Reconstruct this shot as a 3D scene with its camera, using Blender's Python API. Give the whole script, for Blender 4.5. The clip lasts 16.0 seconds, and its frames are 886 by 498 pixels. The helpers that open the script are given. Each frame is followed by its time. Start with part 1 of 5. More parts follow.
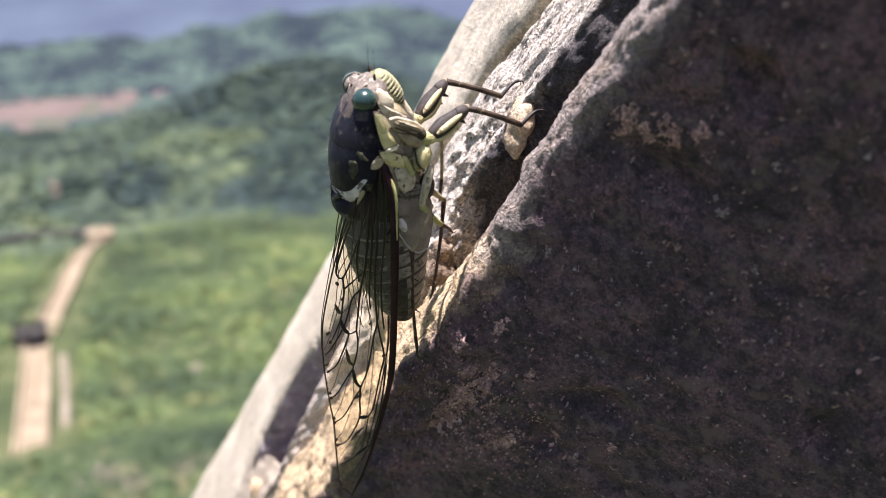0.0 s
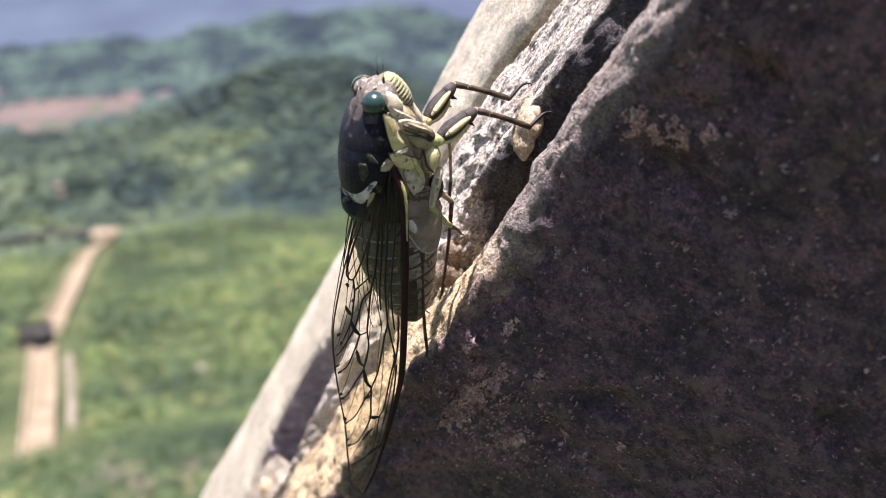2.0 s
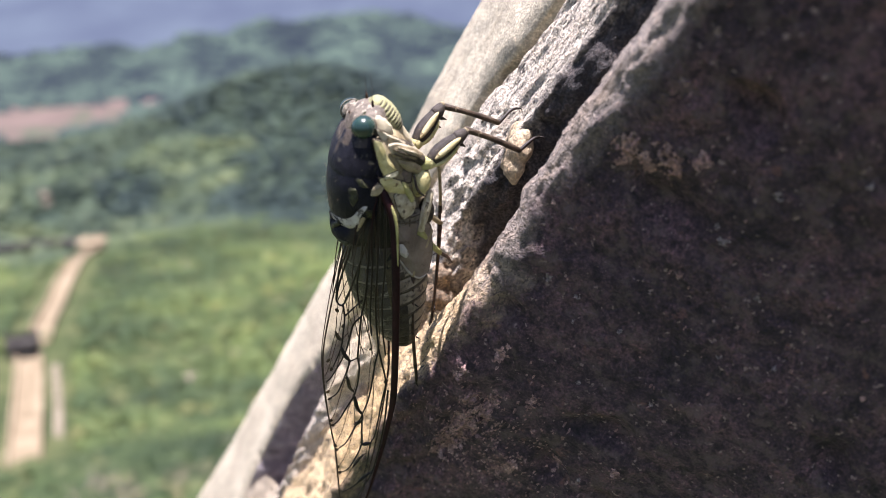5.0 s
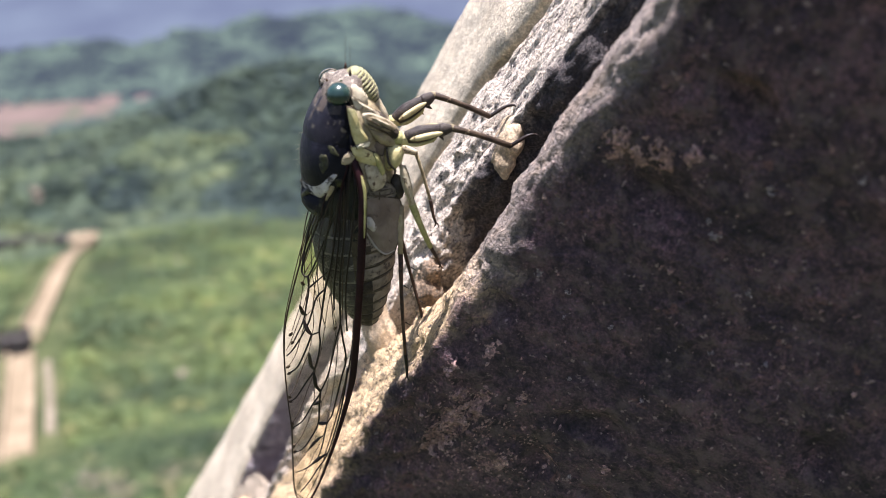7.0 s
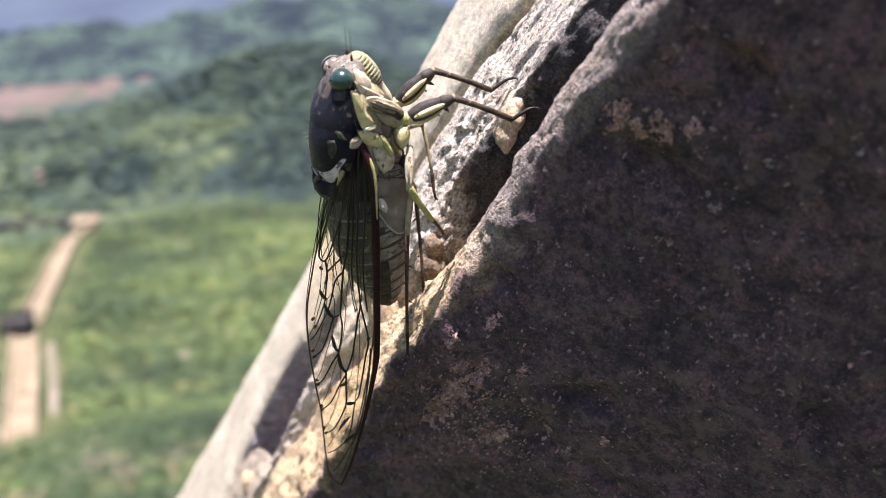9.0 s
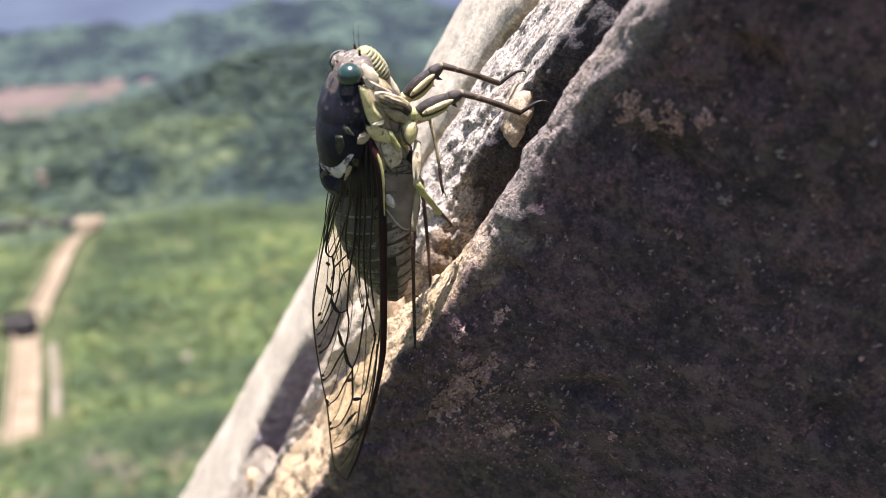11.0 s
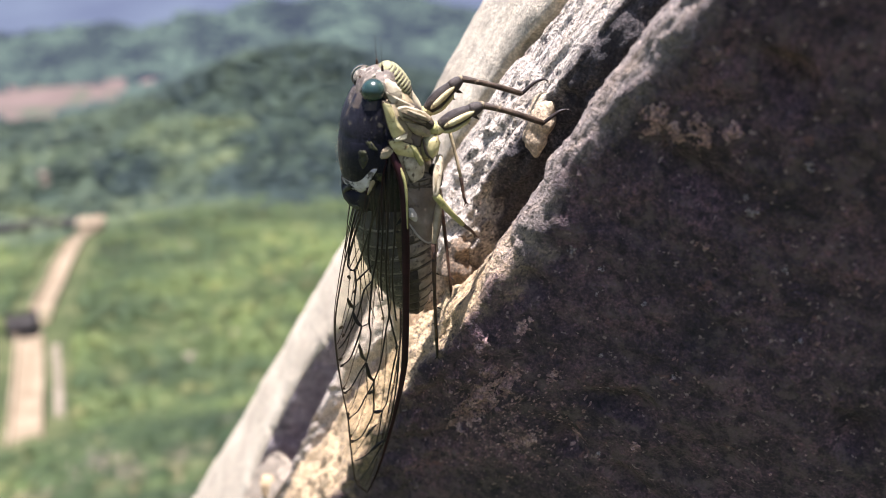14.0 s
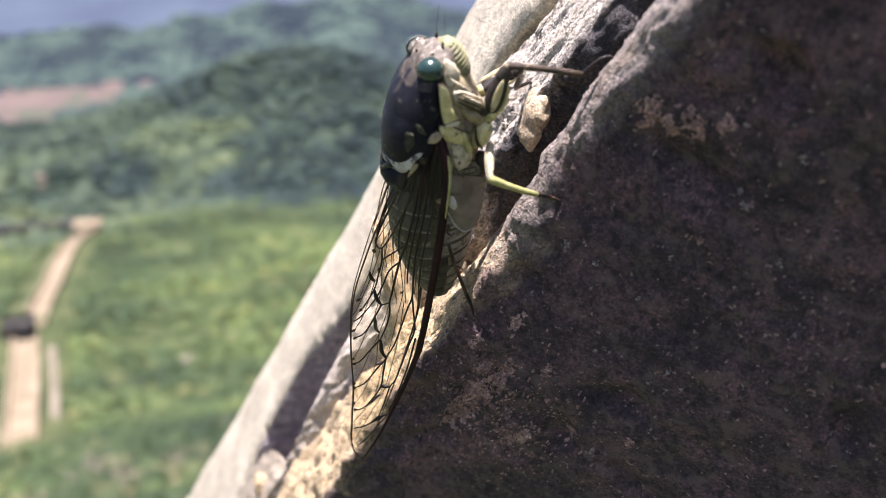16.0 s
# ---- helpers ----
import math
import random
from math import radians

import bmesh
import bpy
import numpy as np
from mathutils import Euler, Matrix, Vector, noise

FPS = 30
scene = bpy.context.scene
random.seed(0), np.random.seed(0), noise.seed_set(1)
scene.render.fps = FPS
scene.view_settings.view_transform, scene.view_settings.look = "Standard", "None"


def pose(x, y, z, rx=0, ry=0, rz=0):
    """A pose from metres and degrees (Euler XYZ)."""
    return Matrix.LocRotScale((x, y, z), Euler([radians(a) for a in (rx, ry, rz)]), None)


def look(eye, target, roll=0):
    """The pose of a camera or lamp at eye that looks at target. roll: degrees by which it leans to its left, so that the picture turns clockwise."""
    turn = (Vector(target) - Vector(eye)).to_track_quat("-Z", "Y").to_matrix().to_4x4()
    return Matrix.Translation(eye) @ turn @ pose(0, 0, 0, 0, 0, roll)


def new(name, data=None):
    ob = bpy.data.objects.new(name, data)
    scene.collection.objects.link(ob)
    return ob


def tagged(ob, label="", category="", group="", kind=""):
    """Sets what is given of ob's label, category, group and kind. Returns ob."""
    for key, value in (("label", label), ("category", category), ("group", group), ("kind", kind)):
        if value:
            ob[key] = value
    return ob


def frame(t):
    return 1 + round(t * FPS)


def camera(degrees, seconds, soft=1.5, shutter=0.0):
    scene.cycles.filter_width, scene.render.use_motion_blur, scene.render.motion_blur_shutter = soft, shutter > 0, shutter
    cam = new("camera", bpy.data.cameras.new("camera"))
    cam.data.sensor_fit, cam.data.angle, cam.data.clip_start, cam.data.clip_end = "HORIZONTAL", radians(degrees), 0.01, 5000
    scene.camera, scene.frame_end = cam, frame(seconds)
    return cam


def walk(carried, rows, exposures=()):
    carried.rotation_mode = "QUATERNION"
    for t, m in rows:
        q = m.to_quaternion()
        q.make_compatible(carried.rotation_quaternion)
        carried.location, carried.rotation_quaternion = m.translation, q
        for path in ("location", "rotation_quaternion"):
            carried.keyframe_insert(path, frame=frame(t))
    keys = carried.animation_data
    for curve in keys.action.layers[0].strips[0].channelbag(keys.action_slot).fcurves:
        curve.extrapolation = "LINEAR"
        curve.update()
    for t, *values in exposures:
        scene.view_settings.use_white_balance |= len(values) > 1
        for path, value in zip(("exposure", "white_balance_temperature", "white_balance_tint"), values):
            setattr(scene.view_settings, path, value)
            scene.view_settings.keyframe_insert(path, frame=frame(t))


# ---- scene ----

MM = 0.001

# ---------------------------------------------------------------- camera
cam = camera(54, 16.0, soft=0.9)
cam.data.dof.use_dof = True
cam.data.dof.focus_distance = 0.126
cam.data.dof.aperture_fstop = 18.0
# seconds, eye in millimetres, turn in degrees
CAM = [
    (0, -0.49, -1.68, -0.17, 72.04, -0.10, 0.06), (0.5, -0.53, -2.35, -0.38, 71.92, -0.00, 0.20),
    (1, -1.28, -2.78, 0.85, 71.85, 0.27, 0.35), (1.5, -1.37, -2.17, 0.83, 71.83, 0.36, 0.29),
    (2, -1.26, -2.56, 0.53, 71.96, 0.24, 0.25), (2.5, -0.58, -2.09, -0.94, 72.26, 0.15, 0.16),
    (3, -0.18, -2.21, 3.99, 72.38, 0.47, 0.04), (3.5, -1.04, -1.02, 4.88, 72.34, 0.79, -0.18),
    (4, -1.43, -0.92, 4.40, 72.41, 0.71, -0.28), (6.5, -1.31, 1.50, 1.11, 72.21, 0.21, -1.00),
    (7, -1.02, 0.85, 2.22, 72.14, 0.23, -1.03), (7.5, -1.09, -0.20, 2.43, 71.93, 0.33, -0.89),
    (8, -1.53, -0.16, 2.74, 71.32, 0.35, -0.86), (8.5, -1.21, 0.03, 2.38, 71.02, 0.18, -0.89),
    (9, -0.93, -0.60, 1.11, 71.05, 0.11, -0.83), (11.5, -2.50, -0.44, -0.16, 71.17, 0.10, -0.58),
    (12, -4.43, 0.17, 0.53, 71.15, 0.07, -0.45), (12.5, -4.36, -0.70, -0.27, 71.17, -0.03, -0.40),
    (13, -3.69, -0.27, -0.56, 71.19, -0.03, -0.47), (13.5, -3.91, -0.01, 0.47, 71.13, 0.18, -0.58),
    (14, -4.69, 0.26, 1.40, 71.10, 0.29, -0.61), (14.5, -4.63, 0.07, 0.85, 71.08, 0.16, -0.57),
    (15, -4.05, 0.15, 0.14, 71.12, 0.03, -0.58), (15.5, -3.64, -0.36, -0.45, 71.21, -0.04, -0.58),
    (16, -4.21, 0.33, 0.07, 71.30, 0.09, -0.74)]
walk(cam, [(t, pose(x * MM, y * MM, z * MM, rx, ry, rz)) for t, x, y, z, rx, ry, rz in CAM],
     exposures=[(0, 1.74, 5960, 25), (4, 1.72, 5960, 25), (6.4, 1.66, 5960, 25), (7.2, 1.7, 5960, 25), (9, 1.76, 5960, 25), (16, 1.77, 5960, 25)])

# ---------------------------------------------------------------- light
SUN = Vector((0.0, -0.1, 0.99)).normalized()
world = bpy.data.worlds.new("sky")
scene.world = world
world.use_nodes = True
wn = world.node_tree.nodes
sky = wn.new("ShaderNodeTexSky")
sky.sky_type = "NISHITA"
sky.sun_disc = False
sky.sun_elevation = math.asin(SUN.z)
sky.sun_rotation = math.atan2(SUN.x, SUN.y)
sky.air_density, sky.dust_density = 1.2, 2.0
world.node_tree.links.new(sky.outputs[0], wn["Background"].inputs[0])
wn["Background"].inputs[1].default_value = 0.05
sun_data = bpy.data.lights.new("sun", "SUN")
sun_data.energy, sun_data.angle, sun_data.color = 5.0, radians(0.53), (1.0, 0.96, 0.88)
sun = new("sun", sun_data)
sun.matrix_world = look(SUN * 50, (0, 0, 0))


# ---------------------------------------------------------------- materials
def material(name, rough=0.6, metal=0.0):
    """A material and its nodes: (material, nodes, link, shader)."""
    m = bpy.data.materials.new(name)
    m.use_nodes = True
    nt = m.node_tree
    b = nt.nodes["Principled BSDF"]
    b.inputs["Roughness"].default_value = rough
    b.inputs["Metallic"].default_value = metal
    return m, nt.nodes, nt.links.new, b


def ramp(nodes, stops):
    r = nodes.new("ShaderNodeValToRGB")
    while len(r.color_ramp.elements) < len(stops):
        r.color_ramp.elements.new(0.5)
    for el, (p, c) in zip(r.color_ramp.elements, stops):
        el.position, el.color = p, (*c, 1)
    return r


def noise_node(nodes, link, coord, scale, detail=6.0, rough=0.6, stretch=None):
    n = nodes.new("ShaderNodeTexNoise")
    n.inputs["Scale"].default_value = scale
    n.inputs["Detail"].default_value = detail
    n.inputs["Roughness"].default_value = rough
    src = coord
    if stretch:
        mp = nodes.new("ShaderNodeMapping")
        mp.inputs["Scale"].default_value = stretch
        link(coord, mp.inputs[0])
        src = mp.outputs[0]
    link(src, n.inputs["Vector"])
    return n


def mix(nodes, link, fac, a, b, blend="MIX"):
    m = nodes.new("ShaderNodeMix")
    m.data_type, m.blend_type = "RGBA", blend
    for sock, v in ((m.inputs["Factor"], fac), (m.inputs["A"], a), (m.inputs["B"], b)):
        if isinstance(v, (int, float)):
            sock.default_value = v
        elif isinstance(v, tuple):
            sock.default_value = (*v, 1)
        else:
            link(v, sock)
    return m.outputs["Result"]


def bump(nodes, link, height, strength, distance, b):
    n = nodes.new("ShaderNodeBump")
    n.inputs["Strength"].default_value = strength
    n.inputs["Distance"].default_value = distance
    link(height, n.inputs["Height"])
    link(n.outputs[0], b.inputs["Normal"])


def stone(name, dark, mid, light, scale, spots=None, rough=0.85, relief=0.0006, spot_at=0.64, grain=0.8, lit_tone=None, lower=None, limit=None, specks=None):
    """Mineral surface: broad stains, fine grain, scattered crusts and, past a border, a paler sunlit tone put into the
    colour.
    """
    m, nodes, link, b = material(name, rough)
    co = nodes.new("ShaderNodeTexCoord").outputs["Object"]
    n1 = noise_node(nodes, link, co, scale, 8, 0.65)
    n2 = noise_node(nodes, link, co, scale * 9, 5, 0.7)
    n3 = noise_node(nodes, link, co, scale * 2.3, 6, 0.65)
    n4 = noise_node(nodes, link, co, 2300, 3, 0.6)
    r1 = ramp(nodes, [(0.32, dark), (0.5, mid), (0.7, light)])
    link(n1.outputs[0], r1.inputs[0])
    r2 = ramp(nodes, [(0.34, (0.4, 0.4, 0.4)), (0.52, (1, 1, 1)), (0.68, (1.7, 1.6, 1.5))])
    link(n2.outputs[0], r2.inputs[0])
    col = mix(nodes, link, grain, r1.outputs[0], r2.outputs[0], "MULTIPLY")
    r4 = ramp(nodes, [(0.36, (0.45, 0.45, 0.47)), (0.52, (1, 1, 1)), (0.66, (1.9, 1.75, 1.65))])
    link(n4.outputs[0], r4.inputs[0])
    col = mix(nodes, link, grain, col, r4.outputs[0], "MULTIPLY")
    if spots:
        r3 = ramp(nodes, [(spot_at, (0, 0, 0)), (spot_at + 0.06, (1, 1, 1))])
        link(n3.outputs[0], r3.inputs[0])
        col = mix(nodes, link, r3.outputs[0], col, spots)
    if specks:
        # dark pores and single pale grains
        n7 = noise_node(nodes, link, co, 640, 3, 0.55)
        r7 = ramp(nodes, [(0.36, (0.3, 0.3, 0.33)), (0.46, (1, 1, 1))])
        link(n7.outputs[0], r7.inputs[0])
        col = mix(nodes, link, 0.9, col, r7.outputs[0], "MULTIPLY")
        n8 = noise_node(nodes, link, co, 980, 2, 0.5)
        r8 = ramp(nodes, [(0.66, (0, 0, 0)), (0.72, (0.75, 0.75, 0.75))])
        link(n8.outputs[0], r8.inputs[0])
        col = mix(nodes, link, r8.outputs[0], col, specks)
        n9 = noise_node(nodes, link, co, 330, 4, 0.7)
        r9 = ramp(nodes, [(0.5, (0, 0, 0)), (0.68, (0.7, 0.7, 0.7))])
        link(n9.outputs[0], r9.inputs[0])
        col = mix(nodes, link, r9.outputs[0], col, tuple(v * 0.42 for v in specks))
    if lit_tone:
        # paler where sun falls, darker in shade: light put into colour, ragged limit
        def along(axis):
            d = nodes.new("ShaderNodeVectorMath")
            d.operation = "DOT_PRODUCT"
            d.inputs[1].default_value = tuple(v * 1000 for v in axis)
            link(co, d.inputs[0])
            return d.outputs["Value"]

        def calc(op, x, y):
            k = nodes.new("ShaderNodeMath")
            k.operation = op
            for sock, v in zip(k.inputs, (x, y)):
                if isinstance(v, (int, float)):
                    sock.default_value = v
                else:
                    link(v, sock)
            return k.outputs[0]

        # where the painted sunlight ends, in steps along the slope
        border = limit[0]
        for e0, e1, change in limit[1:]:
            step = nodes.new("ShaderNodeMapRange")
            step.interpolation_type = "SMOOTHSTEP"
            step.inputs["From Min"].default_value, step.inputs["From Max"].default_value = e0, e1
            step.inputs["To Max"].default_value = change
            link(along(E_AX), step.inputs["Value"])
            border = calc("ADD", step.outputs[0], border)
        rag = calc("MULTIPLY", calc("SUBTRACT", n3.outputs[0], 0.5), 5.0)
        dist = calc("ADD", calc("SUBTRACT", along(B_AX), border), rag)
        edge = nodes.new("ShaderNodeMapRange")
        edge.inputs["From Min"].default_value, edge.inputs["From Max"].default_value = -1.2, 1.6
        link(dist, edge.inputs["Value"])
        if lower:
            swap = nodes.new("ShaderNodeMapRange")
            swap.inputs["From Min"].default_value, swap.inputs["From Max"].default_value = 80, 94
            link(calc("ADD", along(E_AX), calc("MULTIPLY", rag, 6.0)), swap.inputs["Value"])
            lit_tone = mix(nodes, link, swap.outputs[0], lit_tone, lower)
        pale = mix(nodes, link, grain * 0.6, lit_tone, r4.outputs[0], "MULTIPLY")
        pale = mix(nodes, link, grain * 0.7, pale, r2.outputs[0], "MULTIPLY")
        # thin dark flecks that lie along the slope
        way = nodes.new("ShaderNodeCombineXYZ")
        for sock, axis, f in zip(way.inputs, (E_AX, A_AX, B_AX), (0.36, 1.1, 1.4)):
            link(calc("MULTIPLY", along(axis), f), sock)
        n5 = noise_node(nodes, link, way.outputs[0], 1.9, 4, 0.75)
        r5 = ramp(nodes, [(0.40, (1, 1, 1)), (0.455, (0, 0, 0))])
        link(n5.outputs[0], r5.inputs[0])
        pale = mix(nodes, link, r5.outputs[0], pale, (0.06, 0.05, 0.045))
        n6 = noise_node(nodes, link, way.outputs[0], 0.22, 3, 0.6)
        r6 = ramp(nodes, [(0.52, (0, 0, 0)), (0.7, (0.22, 0.22, 0.22))])
        link(n6.outputs[0], r6.inputs[0])
        pale = mix(nodes, link, r6.outputs[0], pale, (0.42, 0.29, 0.16))
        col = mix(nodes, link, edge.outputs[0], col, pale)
    link(col, b.inputs["Base Color"])
    h = mix(nodes, link, 0.5, n2.outputs[0], n4.outputs[0])
    h = mix(nodes, link, 0.35, h, n1.outputs[0])
    bump(nodes, link, h, 1.0, relief, b)
    return m


def plain(name, a, c, scale, rough=0.5, relief=0.0, spec=0.5):
    """Two close tones in fine noise."""
    m, nodes, link, b = material(name, rough)
    co = nodes.new("ShaderNodeTexCoord").outputs["Object"]
    n1 = noise_node(nodes, link, co, scale, 5)
    r1 = ramp(nodes, [(0.35, a), (0.65, c)])
    link(n1.outputs[0], r1.inputs[0])
    link(r1.outputs[0], b.inputs["Base Color"])
    b.inputs["Specular IOR Level"].default_value = spec
    if relief:
        bump(nodes, link, n1.outputs[0], 0.6, relief, b)
    return m


# axes of the sloping parapet: down its slope, across its face, through its courses
E_AX = Vector((-0.42, 0.50, -0.757)).normalized()
A_AX = (Vector((1, 0, 0)) - E_AX * E_AX.x).normalized()
B_AX = Vector((0, 0.83441679, 0.55113394))

# the paler edge colours paint the sun on the dark block's lip
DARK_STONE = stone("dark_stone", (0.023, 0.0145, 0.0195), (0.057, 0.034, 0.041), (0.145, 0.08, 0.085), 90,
                   (0.15, 0.072, 0.06), relief=0.0016, spot_at=0.635, lit_tone=(0.245, 0.205, 0.172), lower=(0.52, 0.385, 0.215), limit=(77.6, (68, 82, -4.4), (84, 98, -2.2), (118, 160, -4.5)), specks=(0.30, 0.215, 0.185))
# dark base below the limit paints the shade of underside and joint
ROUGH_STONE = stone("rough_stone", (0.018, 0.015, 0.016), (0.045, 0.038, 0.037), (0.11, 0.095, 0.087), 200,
                    relief=0.002, grain=0.95, lit_tone=(0.60, 0.53, 0.43), limit=(94.3, (88, 102, -6.5), (110, 165, -11.0)))
SMOOTH_STONE = stone("smooth_stone", (0.33, 0.285, 0.205), (0.405, 0.356, 0.26), (0.47, 0.418, 0.312), 60, relief=0.0006, grain=0.45)
TAN_CRUST = stone("tan_crust", (0.32, 0.235, 0.14), (0.42, 0.325, 0.205), (0.5, 0.405, 0.28), 250, relief=0.0008, grain=0.5)
PEBBLE_STONE = stone("pebble_stone", (0.1, 0.07, 0.043), (0.21, 0.155, 0.1), (0.36, 0.285, 0.195), 320, grain=0.85, relief=0.0014)
MORTAR = stone("mortar", (0.19, 0.155, 0.108), (0.28, 0.235, 0.17), (0.36, 0.305, 0.225), 220, relief=0.0012, grain=0.6)
# purple-grey of the hollow's sky-lit shade, put into its stone colour
SHADED_GROOVE = stone("shaded_groove", (0.15, 0.13, 0.137), (0.37, 0.325, 0.335), (0.56, 0.505, 0.49), 210, relief=0.0025)
LICHEN = stone("lichen_crust", (0.14, 0.078, 0.07), (0.29, 0.175, 0.155), (0.46, 0.32, 0.28), 300, relief=0.0012)
SPECKLE = stone("speckle_crust", (0.12, 0.068, 0.064), (0.24, 0.145, 0.13), (0.42, 0.29, 0.26), 420, relief=0.0006)
PALE_FLECK = stone("pale_fleck", (0.10, 0.08, 0.075), (0.2, 0.165, 0.155), (0.3, 0.26, 0.25), 400, relief=0.0008)


def shell(name, a, c, stain, amount=0.6, scale=600, rough=0.42, spec=0.22):
    """Horny skin: two tones with sharp-edged stains and fine pitting."""
    m, nodes, link, b = material(name, rough)
    co = nodes.new("ShaderNodeTexCoord").outputs["Object"]
    n1 = noise_node(nodes, link, co, scale, 5)
    n2 = noise_node(nodes, link, co, scale * 1.6, 7, 0.65)
    n3 = noise_node(nodes, link, co, 6000, 3)
    r1 = ramp(nodes, [(0.35, a), (0.65, c)])
    link(n1.outputs[0], r1.inputs[0])
    r2 = ramp(nodes, [(amount, (0, 0, 0)), (amount + 0.07, (1, 1, 1))])
    link(n2.outputs[0], r2.inputs[0])
    link(mix(nodes, link, r2.outputs[0], r1.outputs[0], stain), b.inputs["Base Color"])
    b.inputs["Specular IOR Level"].default_value = spec
    rr = ramp(nodes, [(0.3, (rough * 0.8,) * 3), (0.7, (min(1, rough * 1.5),) * 3)])
    link(n3.outputs[0], rr.inputs[0])
    link(rr.outputs[0], b.inputs["Roughness"])
    bump(nodes, link, mix(nodes, link, 0.5, n2.outputs[0], n3.outputs[0]), 0.8, 0.0003, b)
    return m


BLACK_SHELL = shell("black_shell", (0.0045, 0.0048, 0.0085), (0.011, 0.011, 0.017), (0.035, 0.032, 0.03), 0.64, 420, 0.3, 0.1)
MOTTLED_SHELL = shell("mottled_shell", (0.005, 0.005, 0.008), (0.014, 0.0135, 0.018), (0.06, 0.055, 0.042), 0.58, 520, 0.34, 0.1)
HEAD_SHELL = shell("head_shell", (0.07, 0.057, 0.045), (0.2, 0.165, 0.125), (0.36, 0.315, 0.24), 0.56, 620, 0.45)
BROWN_SHELL = shell("brown_shell", (0.022, 0.017, 0.013), (0.07, 0.055, 0.036), (0.16, 0.135, 0.08), 0.62, 700, 0.45)
OLIVE_SHELL = shell("olive_shell", (0.02, 0.021, 0.012), (0.07, 0.07, 0.03), (0.012, 0.012, 0.012), 0.52, 900)
YELLOW_SHELL = shell("yellow_shell", (0.40, 0.33, 0.13), (0.6, 0.53, 0.26), (0.16, 0.11, 0.05), 0.57, 620)
FACE_SHELL = shell("face_shell", (0.19, 0.182, 0.085), (0.3, 0.288, 0.15), (0.15, 0.13, 0.06), 0.6, 700)
GREEN_SHELL = shell("green_shell", (0.25, 0.235, 0.075), (0.40, 0.37, 0.155), (0.12, 0.10, 0.05), 0.64, 620)
TAN_SHELL = shell("tan_shell", (0.20, 0.16, 0.09), (0.36, 0.30, 0.19), (0.08, 0.06, 0.04), 0.56, 900)
CREAM_SHELL = shell("cream_shell", (0.3, 0.245, 0.15), (0.55, 0.48, 0.33), (0.11, 0.078, 0.046), 0.55, 700)
RING_EDGE = shell("ring_edge", (0.07, 0.066, 0.068), (0.18, 0.172, 0.175), (0.03, 0.027, 0.03), 0.52, 500, 0.45)
ABDOMEN_SHELL = shell("abdomen_shell", (0.017, 0.016, 0.019), (0.052, 0.049, 0.056), (0.19, 0.18, 0.185), 0.57, 420, 0.3)
BELLY_SHELL = shell("belly_shell", (0.13, 0.102, 0.07), (0.29, 0.24, 0.17), (0.06, 0.045, 0.034), 0.54, 500)
FEMUR_DARK = shell("femur_dark", (0.014, 0.011, 0.01), (0.05, 0.04, 0.032), (0.2, 0.165, 0.1), 0.59, 520, 0.4)
SEAM = shell("seam_shell", (0.03, 0.022, 0.014), (0.08, 0.06, 0.035), (0.16, 0.13, 0.07), 0.6, 900)
PANEL_SHELL = shell("panel_shell", (0.36, 0.28, 0.12), (0.5, 0.43, 0.23), (0.1, 0.07, 0.04), 0.6, 500)
PALE_RIM = shell("pale_rim", (0.42, 0.38, 0.24), (0.52, 0.48, 0.33), (0.25, 0.2, 0.1), 0.66, 800)
CHEEK_SHELL = shell("cheek_shell", (0.42, 0.355, 0.23), (0.6, 0.53, 0.37), (0.24, 0.18, 0.11), 0.58, 800)
COXA_SHELL = shell("coxa_shell", (0.19, 0.145, 0.08), (0.38, 0.31, 0.185), (0.3, 0.26, 0.13), 0.58, 700)
RED_SHELL = shell("red_shell", (0.03, 0.017, 0.012), (0.095, 0.052, 0.03), (0.02, 0.012, 0.01), 0.52, 800, 0.4)
WAX = shell("white_wax", (0.36, 0.34, 0.33), (0.56, 0.54, 0.52), (0.1, 0.09, 0.09), 0.56, 700, 0.75)
GREY_PLATE = shell("grey_plate", (0.13, 0.098, 0.07), (0.25, 0.2, 0.15), (0.09, 0.066, 0.047), 0.6, 260, 0.36)
FLANK_SHELL = shell("flank_shell", (0.10, 0.085, 0.06), (0.22, 0.185, 0.14), (0.04, 0.032, 0.026), 0.55, 700, 0.5)
PLATE_RIM = shell("plate_rim", (0.3, 0.27, 0.22), (0.44, 0.41, 0.35), (0.2, 0.16, 0.12), 0.66, 600, 0.4)
# whitish tone for the spot of sunlight on the belly plate
SUNLIT_PLATE = shell("sunlit_plate", (0.4, 0.36, 0.29), (0.55, 0.51, 0.43), (0.4, 0.36, 0.3), 0.7, 600, 0.4)
TIBIA_SHELL = shell("tibia_shell", (0.02, 0.014, 0.01), (0.07, 0.048, 0.03), (0.34, 0.27, 0.17), 0.64, 420, 0.35)
SHOULDER = shell("shoulder_shell", (0.012, 0.01, 0.009), (0.06, 0.046, 0.033), (0.2, 0.16, 0.11), 0.58, 480, 0.4)
VEIN = plain("wing_vein", (0.005, 0.004, 0.003), (0.018, 0.011, 0.008), 600, 0.45, spec=0.25)
RED_VEIN = plain("fine_vein", (0.022, 0.012, 0.007), (0.055, 0.031, 0.018), 600, 0.45, spec=0.25)
COSTA = plain("costal_vein", (0.010, 0.004, 0.005), (0.026, 0.009, 0.010), 500, 0.5, spec=0.1)

